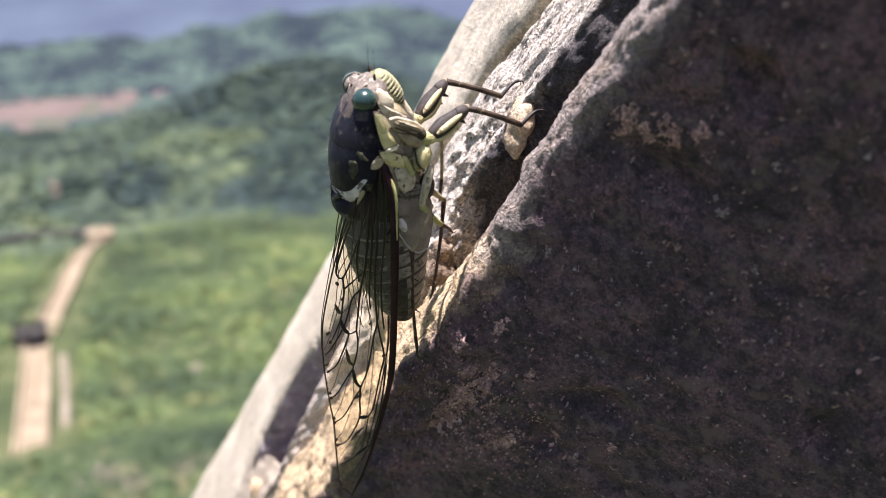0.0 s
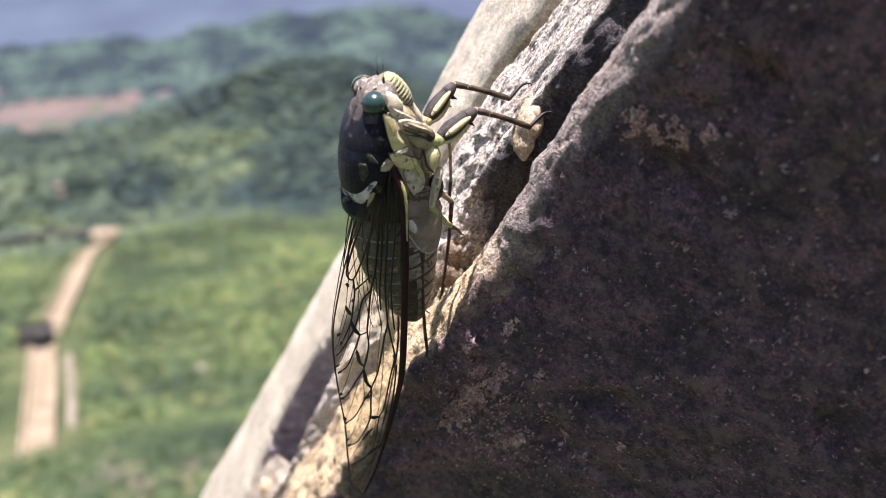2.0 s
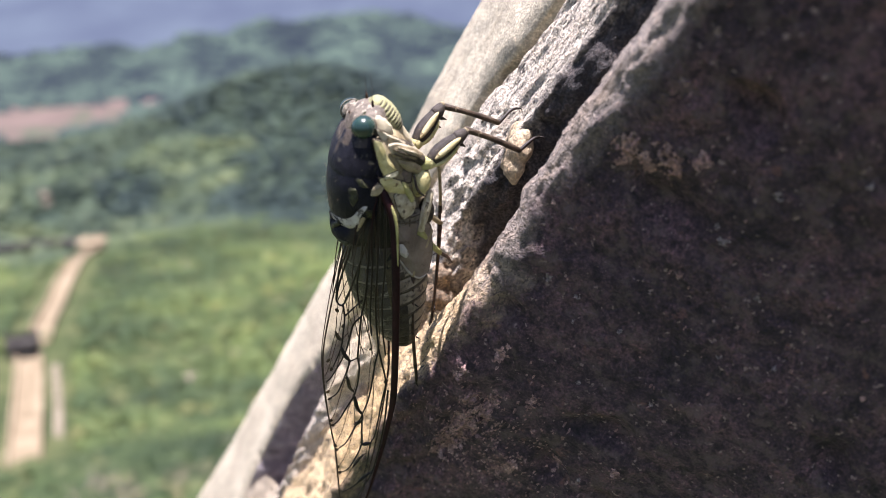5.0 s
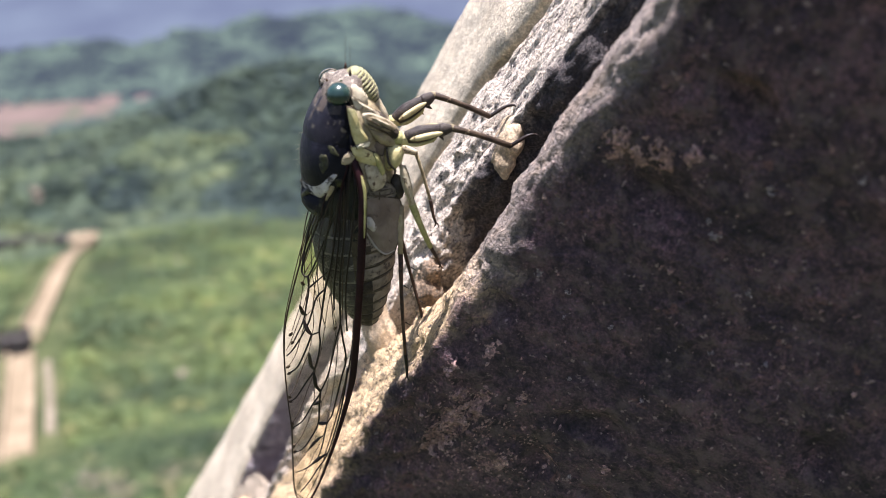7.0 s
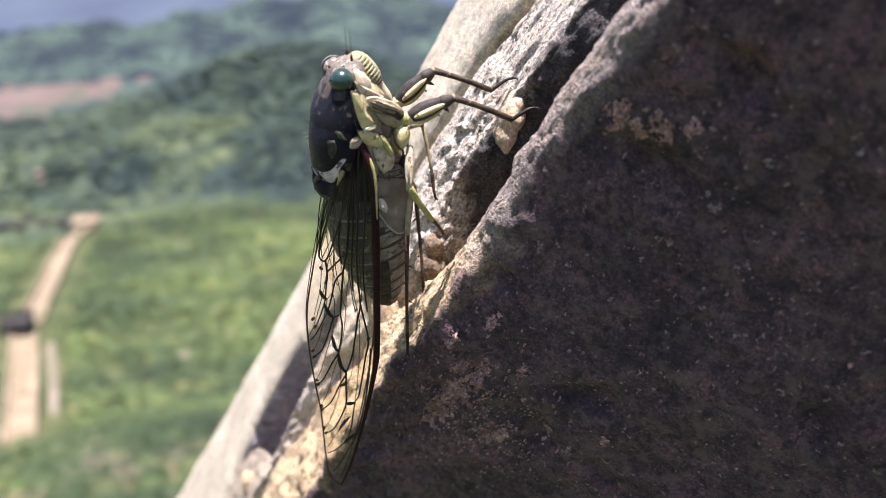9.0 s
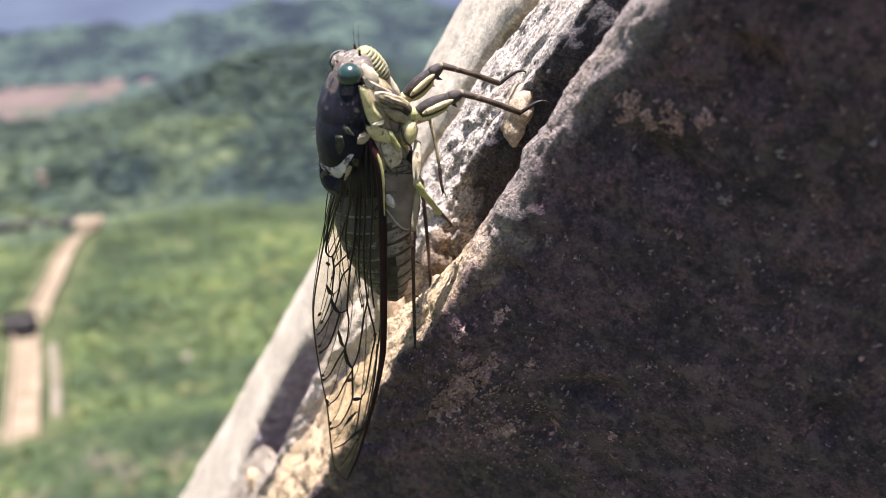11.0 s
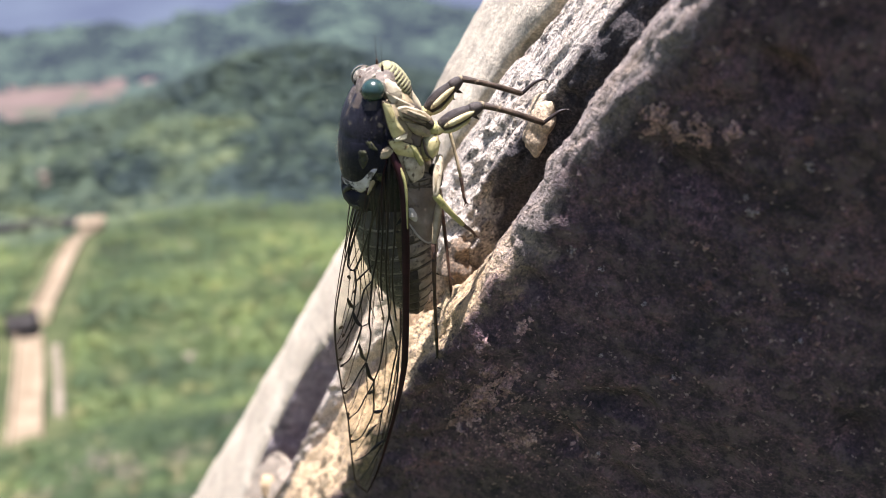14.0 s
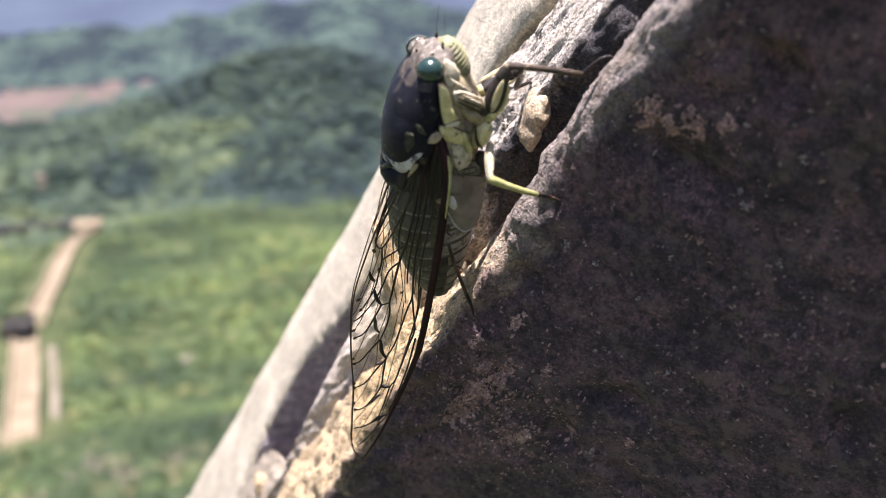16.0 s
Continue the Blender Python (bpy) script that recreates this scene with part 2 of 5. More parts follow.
EYE, _n, _l, _b = material("compound_eye", 0.24)
_co = _n.new("ShaderNodeTexCoord").outputs["Object"]
_v = _n.new("ShaderNodeTexVoronoi")
_v.inputs["Scale"].default_value = 9000
_l(_co, _v.inputs["Vector"])
_nn = noise_node(_n, _l, _co, 350, 3)
_r = ramp(_n, [(0.35, (0.008, 0.022, 0.018)), (0.65, (0.02, 0.048, 0.038))])
_l(_nn.outputs[0], _r.inputs[0])
_l(_r.outputs[0], _b.inputs["Base Color"])
_b.inputs["Coat Weight"].default_value = 0.2
_b.inputs["Coat Roughness"].default_value = 0.08
bump(_n, _l, _v.outputs["Distance"], 0.15, 0.00002, _b)

MEMBRANE = bpy.data.materials.new("wing_membrane")
MEMBRANE.use_nodes = True
_n, _l = MEMBRANE.node_tree.nodes, MEMBRANE.node_tree.links.new
_n.clear()
_out = _n.new("ShaderNodeOutputMaterial")
_tr, _gl, _df = _n.new("ShaderNodeBsdfTransparent"), _n.new("ShaderNodeBsdfGlossy"), _n.new("ShaderNodeBsdfTranslucent")
_tr.inputs[0].default_value = (0.985, 0.965, 0.915, 1)
_gl.inputs["Roughness"].default_value = 0.14
_df.inputs[0].default_value = (0.5, 0.44, 0.32, 1)
_wc = _n.new("ShaderNodeTexCoord").outputs["Object"]
_wn = noise_node(_n, _l, _wc, 420, 4, 0.6, (0.25, 1, 1))
_wb = _n.new("ShaderNodeBump")
_wb.inputs["Strength"].default_value, _wb.inputs["Distance"].default_value = 0.7, 0.0006
_l(_wn.outputs[0], _wb.inputs["Height"])
_l(_wb.outputs[0], _gl.inputs["Normal"])
_m1, _m2 = _n.new("ShaderNodeMixShader"), _n.new("ShaderNodeMixShader")
_m1.inputs[0].default_value = 0.014
_l(_tr.outputs[0], _m1.inputs[1])
_l(_df.outputs[0], _m1.inputs[2])
_m2.inputs[0].default_value = 0.03
_l(_m1.outputs[0], _m2.inputs[1])
_l(_gl.outputs[0], _m2.inputs[2])
_l(_m2.outputs[0], _out.inputs[0])


# ---------------------------------------------------------------- mesh helpers
def mesh_from(bm, name, mats, smooth=True):
    bmesh.ops.recalc_face_normals(bm, faces=bm.faces)
    me = bpy.data.meshes.new(name)
    bm.to_mesh(me)
    bm.free()
    for mt in mats if isinstance(mats, (list, tuple)) else [mats]:
        me.materials.append(mt)
    if smooth:
        me.polygons.foreach_set("use_smooth", [True] * len(me.polygons))
    return me


def part(name, bm, mat, parent, label=""):
    ob = new(name, mesh_from(bm, name, mat))
    ob.parent = parent
    if label:
        tagged(ob, label)
    return ob


def grid_mesh(name, pts, mats, index=None, wrap=False, smooth=True):
    """A sheet from an array of points (rows, columns, 3)."""
    nr, nc = pts.shape[:2]
    faces, idx = [], []
    for i in range(nr - 1):
        for j in range(nc - (0 if wrap else 1)):
            k = (j + 1) % nc
            faces.append((i * nc + j, i * nc + k, (i + 1) * nc + k, (i + 1) * nc + j))
            if index is not None:
                idx.append(int(index[i, j]))
    me = bpy.data.meshes.new(name)
    me.from_pydata(pts.reshape(-1, 3).tolist(), [], faces)
    for mt in mats if isinstance(mats, (list, tuple)) else [mats]:
        me.materials.append(mt)
    if idx:
        me.polygons.foreach_set("material_index", idx)
    if smooth:
        me.polygons.foreach_set("use_smooth", [True] * len(faces))
    me.update()
    return me


def tube(bm, pts, radii, n=10, flat=1.0):
    """A swept tube with rounded ends through pts (millimetres)."""
    pts = [Vector(p) for p in pts]
    if isinstance(radii, (int, float)):
        radii = [radii] * len(pts)
    rings, up = [], Vector((0.13, 0.97, 0.21))
    for i, p in enumerate(pts):
        d = (pts[min(i + 1, len(pts) - 1)] - pts[max(i - 1, 0)]).normalized()
        u = (up - d * up.dot(d)).normalized()
        w = d.cross(u)
        rings.append([bm.verts.new((p + (u * math.cos(a) * flat + w * math.sin(a)) * radii[i]) * MM)
                      for a in [2 * math.pi * k / n for k in range(n)]])
    for r, s in zip(rings, rings[1:]):
        for k in range(n):
            bm.faces.new((r[k], r[(k + 1) % n], s[(k + 1) % n], s[k]))
    for r, p, q in ((rings[0], pts[0], pts[1]), (rings[-1], pts[-1], pts[-2])):
        rad = (r[0].co / MM - p).length
        tip = bm.verts.new((p + (p - q).normalized() * rad * 0.6) * MM)
        for k in range(n):
            bm.faces.new((r[k], r[(k + 1) % n], tip))


def smooth_path(pts, n=6):
    """Catmull-Rom through the points."""
    p = [Vector(q) for q in pts]
    p = [2 * p[0] - p[1]] + p + [2 * p[-1] - p[-2]]
    out = []
    for i in range(1, len(p) - 2):
        for k in range(n):
            t = k / n
            a, b, c, d = p[i - 1], p[i], p[i + 1], p[i + 2]
            out.append(0.5 * (2 * b + (c - a) * t + (2 * a - 5 * b + 4 * c - d) * t * t + (3 * b - a - 3 * c + d) * t ** 3))
    out.append(p[-2])
    return out


def blob(bm, centre, radii, turn=(0, 0, 0), sub=3, rough=0.0, freq=1.0):
    """A rounded lump (millimetres); rough roughens it."""
    m = pose(*centre, *turn)
    made = bmesh.ops.create_icosphere(bm, subdivisions=sub, radius=1.0)["verts"]
    for v in made:
        q = Vector((v.co.x * radii[0], v.co.y * radii[1], v.co.z * radii[2]))
        if rough:
            q *= 1 + rough * noise.noise(q * freq + Vector(centre)) + rough * 0.5 * noise.noise(q * freq * 2.7)
        v.co = (m @ q) * MM


def loft(bm, rows, n=28, closed=True, fn=None):
    """Rings along x: (x, half width, top z, bottom z), millimetres; fn(x, angle) scales a ring point."""
    rings = []
    for x, w, zt, zb in rows:
        cz = (zt + zb) / 2
        ring = []
        for k in range(n):
            a = 2 * math.pi * k / n
            s = fn(x, a) if fn else 1.0
            ring.append(bm.verts.new((x * MM, w * math.cos(a) * s * MM, (cz + (zt - zb) / 2 * math.sin(a) * s) * MM)))
        rings.append(ring)
    for r, s in zip(rings, rings[1:]):
        for k in range(n):
            bm.faces.new((r[k], r[(k + 1) % n], s[(k + 1) % n], s[k]))
    if closed:
        bm.faces.new(rings[0])
        bm.faces.new(rings[-1])


def ss(x, a, b):
    t = min(max((x - a) / (b - a), 0), 1)
    return t * t * (3 - 2 * t)


# ---------------------------------------------------------------- parapet of stone
def place(e, a, b):
    return (E_AX * e + A_AX * a + B_AX * b) * MM


def octaves(p, f, n=4, gain=0.5):
    s, g = 0.0, 1.0
    for k in range(n):
        s += g * noise.noise(p * f)
        f *= 2.1
        g *= gain
    return s


def course(name, e0, e1, step, section, counts, relief, mats, index_of, parent, label):
    """One stone course: a cross-section (a, b) swept down the slope, roughened along its normals."""
    es = np.arange(e0, e1 + step / 2, step)
    rows, inds = [], []
    for e in es:
        ctrl = section(e)
        pts = []
        for (p, q), c in zip(zip(ctrl, ctrl[1:]), counts):
            for k in range(c):
                t = k / c
                pts.append((p[0] + (q[0] - p[0]) * t, p[1] + (q[1] - p[1]) * t))
        pts.append(ctrl[-1])
        # soften the corners of the section
        for _ in range(3):
            pts = [pts[0]] + [((pts[i - 1][0] + 2 * pts[i][0] + pts[i + 1][0]) / 4, (pts[i - 1][1] + 2 * pts[i][1] + pts[i + 1][1]) / 4)
                              for i in range(1, len(pts) - 1)] + [pts[-1]]
        row, ind = [], []
        for i, (a, b) in enumerate(pts):
            p, q = pts[max(i - 1, 0)], pts[min(i + 1, len(pts) - 1)]
            da, db = q[0] - p[0], q[1] - p[1]
            ln = math.hypot(da, db) or 1
            na, nb = -db / ln, da / ln
            h = relief(e, a, b, i)
            row.append(place(e, a - na * h, b - nb * h))
            ind.append(index_of(e, a, b, i))
        rows.append(row)
        inds.append(ind)
    me = grid_mesh(name, np.array(rows), mats, np.array(inds))
    nc = len(rows[0])
    bm = bmesh.new()
    bm.from_mesh(me)
    bm.verts.ensure_lookup_table()
    for r in (0, len(rows) - 1):
        bm.faces.new([bm.verts[r * nc + j] for j in range(nc)])
    bm.faces.ensure_lookup_table()
    edge = [ed for ed in bm.edges if ed.is_boundary]
    bmesh.ops.holes_fill(bm, edges=edge)
    bmesh.ops.recalc_face_normals(bm, faces=bm.faces)
    bm.to_mesh(me)
    bm.free()
    me.polygons.foreach_set("use_smooth", [True] * len(me.polygons))
    ob = new(name, me)
    ob.parent = parent
    tagged(ob, label)
    return ob


parapet = tagged(new("stone_parapet"), "sloping parapet of weathered grey and dark stone blocks", "wall", kind="structure")


LIP_E = [20, 45, 60, 70, 80, 92, 98, 104, 117, 130, 165, 215]
LIP_LOW = [77.6, 77.8, 78.4, 77.2, 74.6, 71.6, 70.1, 69.4, 70.4, 69.6, 65.1, 65.1]
LIP_TOP = [85.6, 85.7, 85.3, 83.6, 81.0, 80.0, 80.6, 82.4, 84.6, 84.6, 84.6, 84.6]


def arris(e):
    """The sunlit lip of the dark block: the place of its lower edge, the height of its upper edge, and how far the face recedes."""
    k = ss(e, 95, 165)
    low = float(np.interp(e, LIP_E, LIP_LOW)) + 0.3 * noise.noise(Vector((e * 0.21, 4, 4)))
    top = float(np.interp(e, LIP_E, LIP_TOP)) + 0.3 * noise.noise(Vector((e * 0.3, 7, 4)))
    return 45.6 + 1.0 * k - 1.3 * ss(e, 82, 96), low, top, 55 + 2.5 * (1 - ss(e, 55, 85)), k


def near_section(e):
    a, low, top, deep, k = arris(e)
    return [(68, top + 0.6), (47.5, top), (45.4 + 0.2 * k, top - 1.6), (44.5 + 0.5 * k, low + (top - low) * 0.4), (a, low),
            (77, deep), (140, 16), (150, 40), (150, top + 1.0)]


def on_face(e, u, lift=0.0):
    """A point of the dark face, u millimetres down from its arris."""
    la, lb, top, deep, k = arris(e)
    f = u / 38.7
    a, b = la + (77 - la) * f, lb + (deep - lb) * f
    if a > 77:
        b = deep + (16 - deep) * (a - 77) / 63
    d = Vector((77 - la, deep - lb)).normalized()
    h = near_relief(e, a, b, 0) + lift
    return (e, a + d.y * h, b - d.x * h)


def near_relief(e, a, b, i):
    p = Vector((e, a, b)) * 0.1
    inner = ss(a, 56, 76)
    h = (0.28 + 1.0 * inner) * octaves(p, 0.45, 3) + 0.5 * octaves(p, 2.2, 5, 0.62)
    if a < 52 and b > 68:
        h += 0.45 * abs(octaves(p, 5.2, 3, 0.65)) - 0.15
    if e > 92 and a < 56:
        # weathered lower part: furrows down the slope and small pits
        w = ss(e, 92, 106)
        f = Vector((e * 0.35, a, b)) * 0.1
        h += w * (0.9 * octaves(f, 3.6, 4, 0.65) - 1.4 * max(0.0, 0.14 - abs(noise.noise(f * 4.1))))
    pit = noise.noise(p * 1.1 + Vector((3, 7, 1)))
    if pit > 0.42:
        h -= 7.0 * (pit - 0.42)
    # hollow under the crust
    h -= 2.6 * math.exp(-((e - 58.2) / 2.8) ** 2 - ((a - 55.5) / 4.5) ** 2)
    return h


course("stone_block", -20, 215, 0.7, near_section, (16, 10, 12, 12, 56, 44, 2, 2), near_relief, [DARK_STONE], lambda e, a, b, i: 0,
       parapet, "dark brown stone block with a pale sunlit edge")


GROOVE_E = [0, 62, 72, 82, 103, 134, 141, 150, 156, 165, 175, 182.4, 190, 200, 215, 235, 245, 440]
GROOVE_NEAR = [106.4, 107.4, 108.9, 111.4, 110.1, 106, 103.5, 99, 96.6, 94.1, 91, 88.1, 86, 85, 84, 88, 90, 86]
GROOVE_FAR = [107, 108, 109.5, 112, 110.7, 106.6, 106, 105.6, 105.9, 106.7, 108.2, 109, 108.6, 107, 104, 96, 91, 87]


def far_edge(e):
    """Where the far block's near edge lies: it swings out round a broken hollow, then in again."""
    return float(np.interp(e, GROOVE_E, GROOVE_FAR)) + (1.1 * noise.noise(Vector((e * 0.3, 3, 1))) + 0.5 * noise.noise(Vector((e * 0.9, 3, 5)))) * ss(e, 145, 165)


def mid_section(e):
    deep = 10.0 * ss(e, 144, 156) * (1 - ss(e, 232, 242))
    q = 15.0 * ss(e, 140, 215)
    j = 1.2 * noise.noise(Vector((e * 0.09, 1, 2))) + 0.7 * noise.noise(Vector((e * 0.35, 5, 2)))
    end = far_edge(e) - 0.6 - 0.7 * (1 - ss(e, 110, 140))
    rim = min(end - 0.8, float(np.interp(e, GROOVE_E, GROOVE_NEAR)) + 0.5 * noise.noise(Vector((e * 0.4, 9, 2))))
    low = 3.4 * ss(e, 92, 104) * (1 - ss(e, 138, 152))
    lip = min(93.5 + j - q - low, rim - 4)
    w = ss(e, 138, 162)
    cave = ss(e, 62, 76) * (1 - ss(e, 88, 102))
    return [(74, 86.4 - q), (55 + 9 * cave, 86.8 - q + 1.6 * cave), (49.0 - w + 4 * cave, 90.2 + j - q - 0.75 * low), (45.6 - 2.0 * w, lip), (45 - 0.5 * w, lip + (rim - lip) * 0.5),
            (45.2 + 0.3 * w, rim - 0.7), (45.8 + deep * 0.4, rim + (end - rim) * 0.05), (46 + deep, rim + (end - rim) * 0.3), (46.2 + deep * 0.8, end), (66, end + 0.3)]


def mid_relief(e, a, b, i):
    p = Vector((e * 0.35, a, b)) * 0.1
    flat = 0.42 + 0.58 * ss(a, 45.8, 47.5)
    h = 0.45 * octaves(p, 0.8, 3) + flat * (0.45 * octaves(p, 3.0, 3, 0.6) + 0.45 * octaves(p, 9.0, 3, 0.7))
    # seams and flakes that run down the slope
    q = Vector((e * 0.16, a * 0.6, b)) * 0.1
    h += 0.8 * max(0, 0.25 - abs(noise.noise(q * 5.0))) * 3
    # torn crevices beside the insect
    w = ss(e, 70, 80) * (1 - ss(e, 104, 118)) * (1 - ss(b, 103, 107))
    if w > 0:
        f = Vector((e * 0.3, a, b)) * 0.1
        h -= w * (0.9 * max(0.0, 1 - abs(noise.noise(f * 3.7 + Vector((2, 5, 1)))) / 0.12) - 0.5 * noise.noise(f * 8.0))
    if e > 192 and b > 79:
        h *= 0.5
    if e > 146:
        # the hollow's near rim is a clean break
        h *= 0.35 + 0.65 * ss(abs(b - float(np.interp(e, GROOVE_E, GROOVE_NEAR))), 0.5, 4.0)
    return h


course("rough_course", -20, 330, 0.5, mid_section, (6, 12, 12, 18, 16, 8, 12, 12, 8), mid_relief, [ROUGH_STONE, MORTAR, SHADED_GROOVE],
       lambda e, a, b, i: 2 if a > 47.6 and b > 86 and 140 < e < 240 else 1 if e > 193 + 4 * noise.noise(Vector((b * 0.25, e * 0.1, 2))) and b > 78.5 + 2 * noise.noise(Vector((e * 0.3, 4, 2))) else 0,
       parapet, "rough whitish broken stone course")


def far_section(e):
    b0 = far_edge(e)
    w = float(np.interp(e, [0, 60, 120, 200, 280], [9, 7, 4, 2.5, 0]))
    return [(70, b0 + 0.4), (47.5, b0 + 0.2), (45.4, b0 + 0.8), (44.5, b0 + 3), (44.2, 122 + w), (44.8, 128.4 + w), (47.5, 131.5 + w), (55, 133 + w), (140, 132 + w), (140, 108.6)]


def far_relief(e, a, b, i):
    p = Vector((e, a, b)) * 0.1
    h = 0.5 * octaves(p, 0.5, 3) + 0.14 * octaves(p, 4.0, 3)
    if a > 46 and b < 112:
        h += 0.9 * octaves(p, 2.0, 4, 0.6)
    return h


# the wall towards the hollow takes the painted shade tone
course("stone_block", -20, 430, 1.1, far_section, (16, 8, 7, 20, 10, 8, 5, 3, 2), far_relief, [SMOOTH_STONE, SHADED_GROOVE],
       lambda e, a, b, i: 1 if a > 45.9 and b < 118 and 142 < e < 240 else 0,
       parapet, "smooth pale grey stone block with a rounded edge")


def lump(name, e, a, b, radii, mat, label, rough=0.25, freq=0.5, seed=0):
    bm = bmesh.new()
    blob(bm, (seed, 0, 0), radii, (20 * seed, 30, 10 * seed), 4, rough, freq)
    off = Vector((seed, 0, 0)) * MM
    for v in bm.verts:
        q = (v.co - off) / MM
        v.co = place(e + q.x, a + q.y, b + q.z)
    return part(name, bm, mat, parapet, label)


lump("mortar_lump", 76, 46.9, 93.6, (4.6, 1.5, 3.0), TAN_CRUST, "beige crust of old mortar", 0.3, 0.4, 1)
lump("pebble", 105.3, 47.4, 88.0, (5.2, 2.2, 2.6), PEBBLE_STONE, "cream chip of stone wedged in the joint", 0.5, 0.4, 2)
lump("pebble", 211, 45.4, 87.7, (4.2, 1.6, 2.2), DARK_STONE, "dark chip set in cream mortar", 0.3, 0.25, 3)
bm = bmesh.new()
bmesh.ops.create_icosphere(bm, subdivisions=5, radius=1.0)
for v in bm.verts:
    q = v.co.copy()
    ragged = 1 + 0.05 * noise.noise(q * 3.0) + 0.03 * noise.noise(q * 9.0)
    v.co = place(230 + q.x * 31 * ragged, 46.8 + q.y * 2.2 + 0.8 * octaves(q * 8, 1.0, 4), 86 + q.z * 15 * ragged)
part("mortar_bed", bm, MORTAR, parapet, "cream mortar bed over the end of a hollow")
lump("mortar_lump", 124, 47.6, 84.5, (20, 2.0, 3.0), TAN_CRUST, "tan mortar that fills the joint", 0.3, 0.3, 4)


def crust(name, e, u, re, ru, mat, label, seed):
    """A thin ragged crust on the dark face; u runs along the face from the arris, in millimetres."""
    n = 34
    bm = bmesh.new()
    vs = {}
    for i in range(n + 1):
        for j in range(n + 1):
            de, du = (2 * i / n - 1) * re * 1.3, (2 * j / n - 1) * ru * 1.3
            rad = math.hypot(de / re, du / ru) + 1.1 * noise.noise(Vector((de, du, seed * 7)) * 1.1 / min(re, ru)) + 0.8 * noise.noise(Vector((de, du, seed * 3)) * 1.9)
            if rad < 1.0:
                vs[i, j] = bm.verts.new(place(*on_face(e + de, u + du, 0.14 * min(1, (1 - rad) * 3) + 0.1 * noise.noise(Vector((de, du, 0)) * 2.0))))
    for (i, j) in list(vs):
        q = [(i, j), (i + 1, j), (i + 1, j + 1), (i, j + 1)]
        if all(k in vs for k in q):
            bm.faces.new([vs[k] for k in q])
    if bm.faces:
        part(name, bm, mat, parapet, label)
    else:
        bm.free()


k = 38.7
for row in ((55.4, 0.128, 2.2, 1.8), (54.5, 0.184, 2.0, 2.0), (53.3, 0.262, 1.7, 2.0), (50.3, 0.32, 1.0, 0.9), (91.5, 0.197, 1.6, 1.6), (107.8, 0.29, 3.6, 3.0), (112.5, 0.275, 3.2, 2.6), (117.2, 0.287, 3.4, 2.4),
            (103.5, 0.30, 3.2, 2.2), (100.4, 0.30, 2.0, 1.6), (97.9, 0.115, 1.8, 1.5), (102, 0.2, 1.8, 1.2), (112, 0.55, 2.4, 1.2), (105, 0.70, 1.6, 1.0), (96, 0.42, 1.6, 0.8), (98, 0.87, 1.2, 0.8)):
    crust("lichen", row[0], row[1] * k, row[2], row[3], LICHEN if row[0] < 96 else SPECKLE, "ragged brownish crust on the dark stone", row[0])
for row in ((47.7, 0.546, 0.6, 0.55), (57.1, 0.542, 0.7, 0.6), (55.9, 0.493, 0.45, 0.4), (76.7, 0.488, 0.5, 0.25), (76.7, 0.291, 0.5, 0.4), (88, 0.5, 0.4, 0.35), (77.4, 0.164, 0.5, 0.45), (124, 0.05, 0.5, 0.35),
            (60, 0.75, 0.4, 0.4), (83, 0.75, 0.45, 0.35), (40, 0.7, 0.4, 0.35), (70, 0.8, 0.35, 0.35), (66, 0.95, 0.4, 0.3), (92, 0.62, 0.4, 0.3), (104, 0.8, 0.5, 0.3), (80, 0.33, 0.35, 0.3)):
    crust("pale_fleck", row[0], row[1] * k, row[2], row[3], PALE_FLECK, "small pale fleck on the dark stone", row[0])

# fine speckles of crust, thickest on the lower part of the dark face
rng = random.Random(17)
bm = bmesh.new()
d = Vector((31.4, -22.6)).normalized()
for n in range(760):
    if n < 620:
        e, u = rng.gauss(111, 7), abs(rng.gauss(0.38, 0.2)) * k
    else:
        e, u = rng.uniform(30, 130), rng.uniform(0.02, 1.3) * k
    size = rng.uniform(0.1, 0.3) * (1.5 if rng.random() < 0.1 else 1)
    turn = rng.uniform(0, 6.3)
    ring = []
    for m in range(6):
        r = size * rng.uniform(0.45, 1.3)
        de, du = math.cos(turn + m * 1.047) * r * 1.7, math.sin(turn + m * 1.047) * r
        ring.append(on_face(e + de, u + du))
    top = bm.verts.new(place(sum(q[0] for q in ring) / 6, sum(q[1] for q in ring) / 6 + d.y * (0.1 + size * 0.3), sum(q[2] for q in ring) / 6 - d.x * (0.1 + size * 0.3)))
    low = [bm.verts.new(place(*q)) for q in ring]
    for m in range(6):
        bm.faces.new((top, low[m], low[(m + 1) % 6]))
part("crust_speckle", bm, SPECKLE, parapet, "fine tan speckles of crust on dark stone")

# the body of the wall that carries the courses
bm = bmesh.new()
for e, a, b in [(e, a, b) for e in (60, 3200) for a in (70, 140) for b in (62, 131)]:
    bm.verts.new(place(e, a, b))
bmesh.ops.convex_hull(bm, input=bm.verts)
part("wall_core", bm, DARK_STONE, parapet)


# ---------------------------------------------------------------- valley and hills
PROFILE = [(0, -1.5), (3, -2.2), (10, -7), (30, -21), (60, -40), (130, -68), (260, -84), (340, -94), (500, -78), (640, -100),
           (900, -122), (1200, -128), (1500, -124), (1900, -200), (2600, -190), (3300, -70), (4500, 160)]
PX, PZ = [p[0] for p in PROFILE], [p[1] for p in PROFILE]


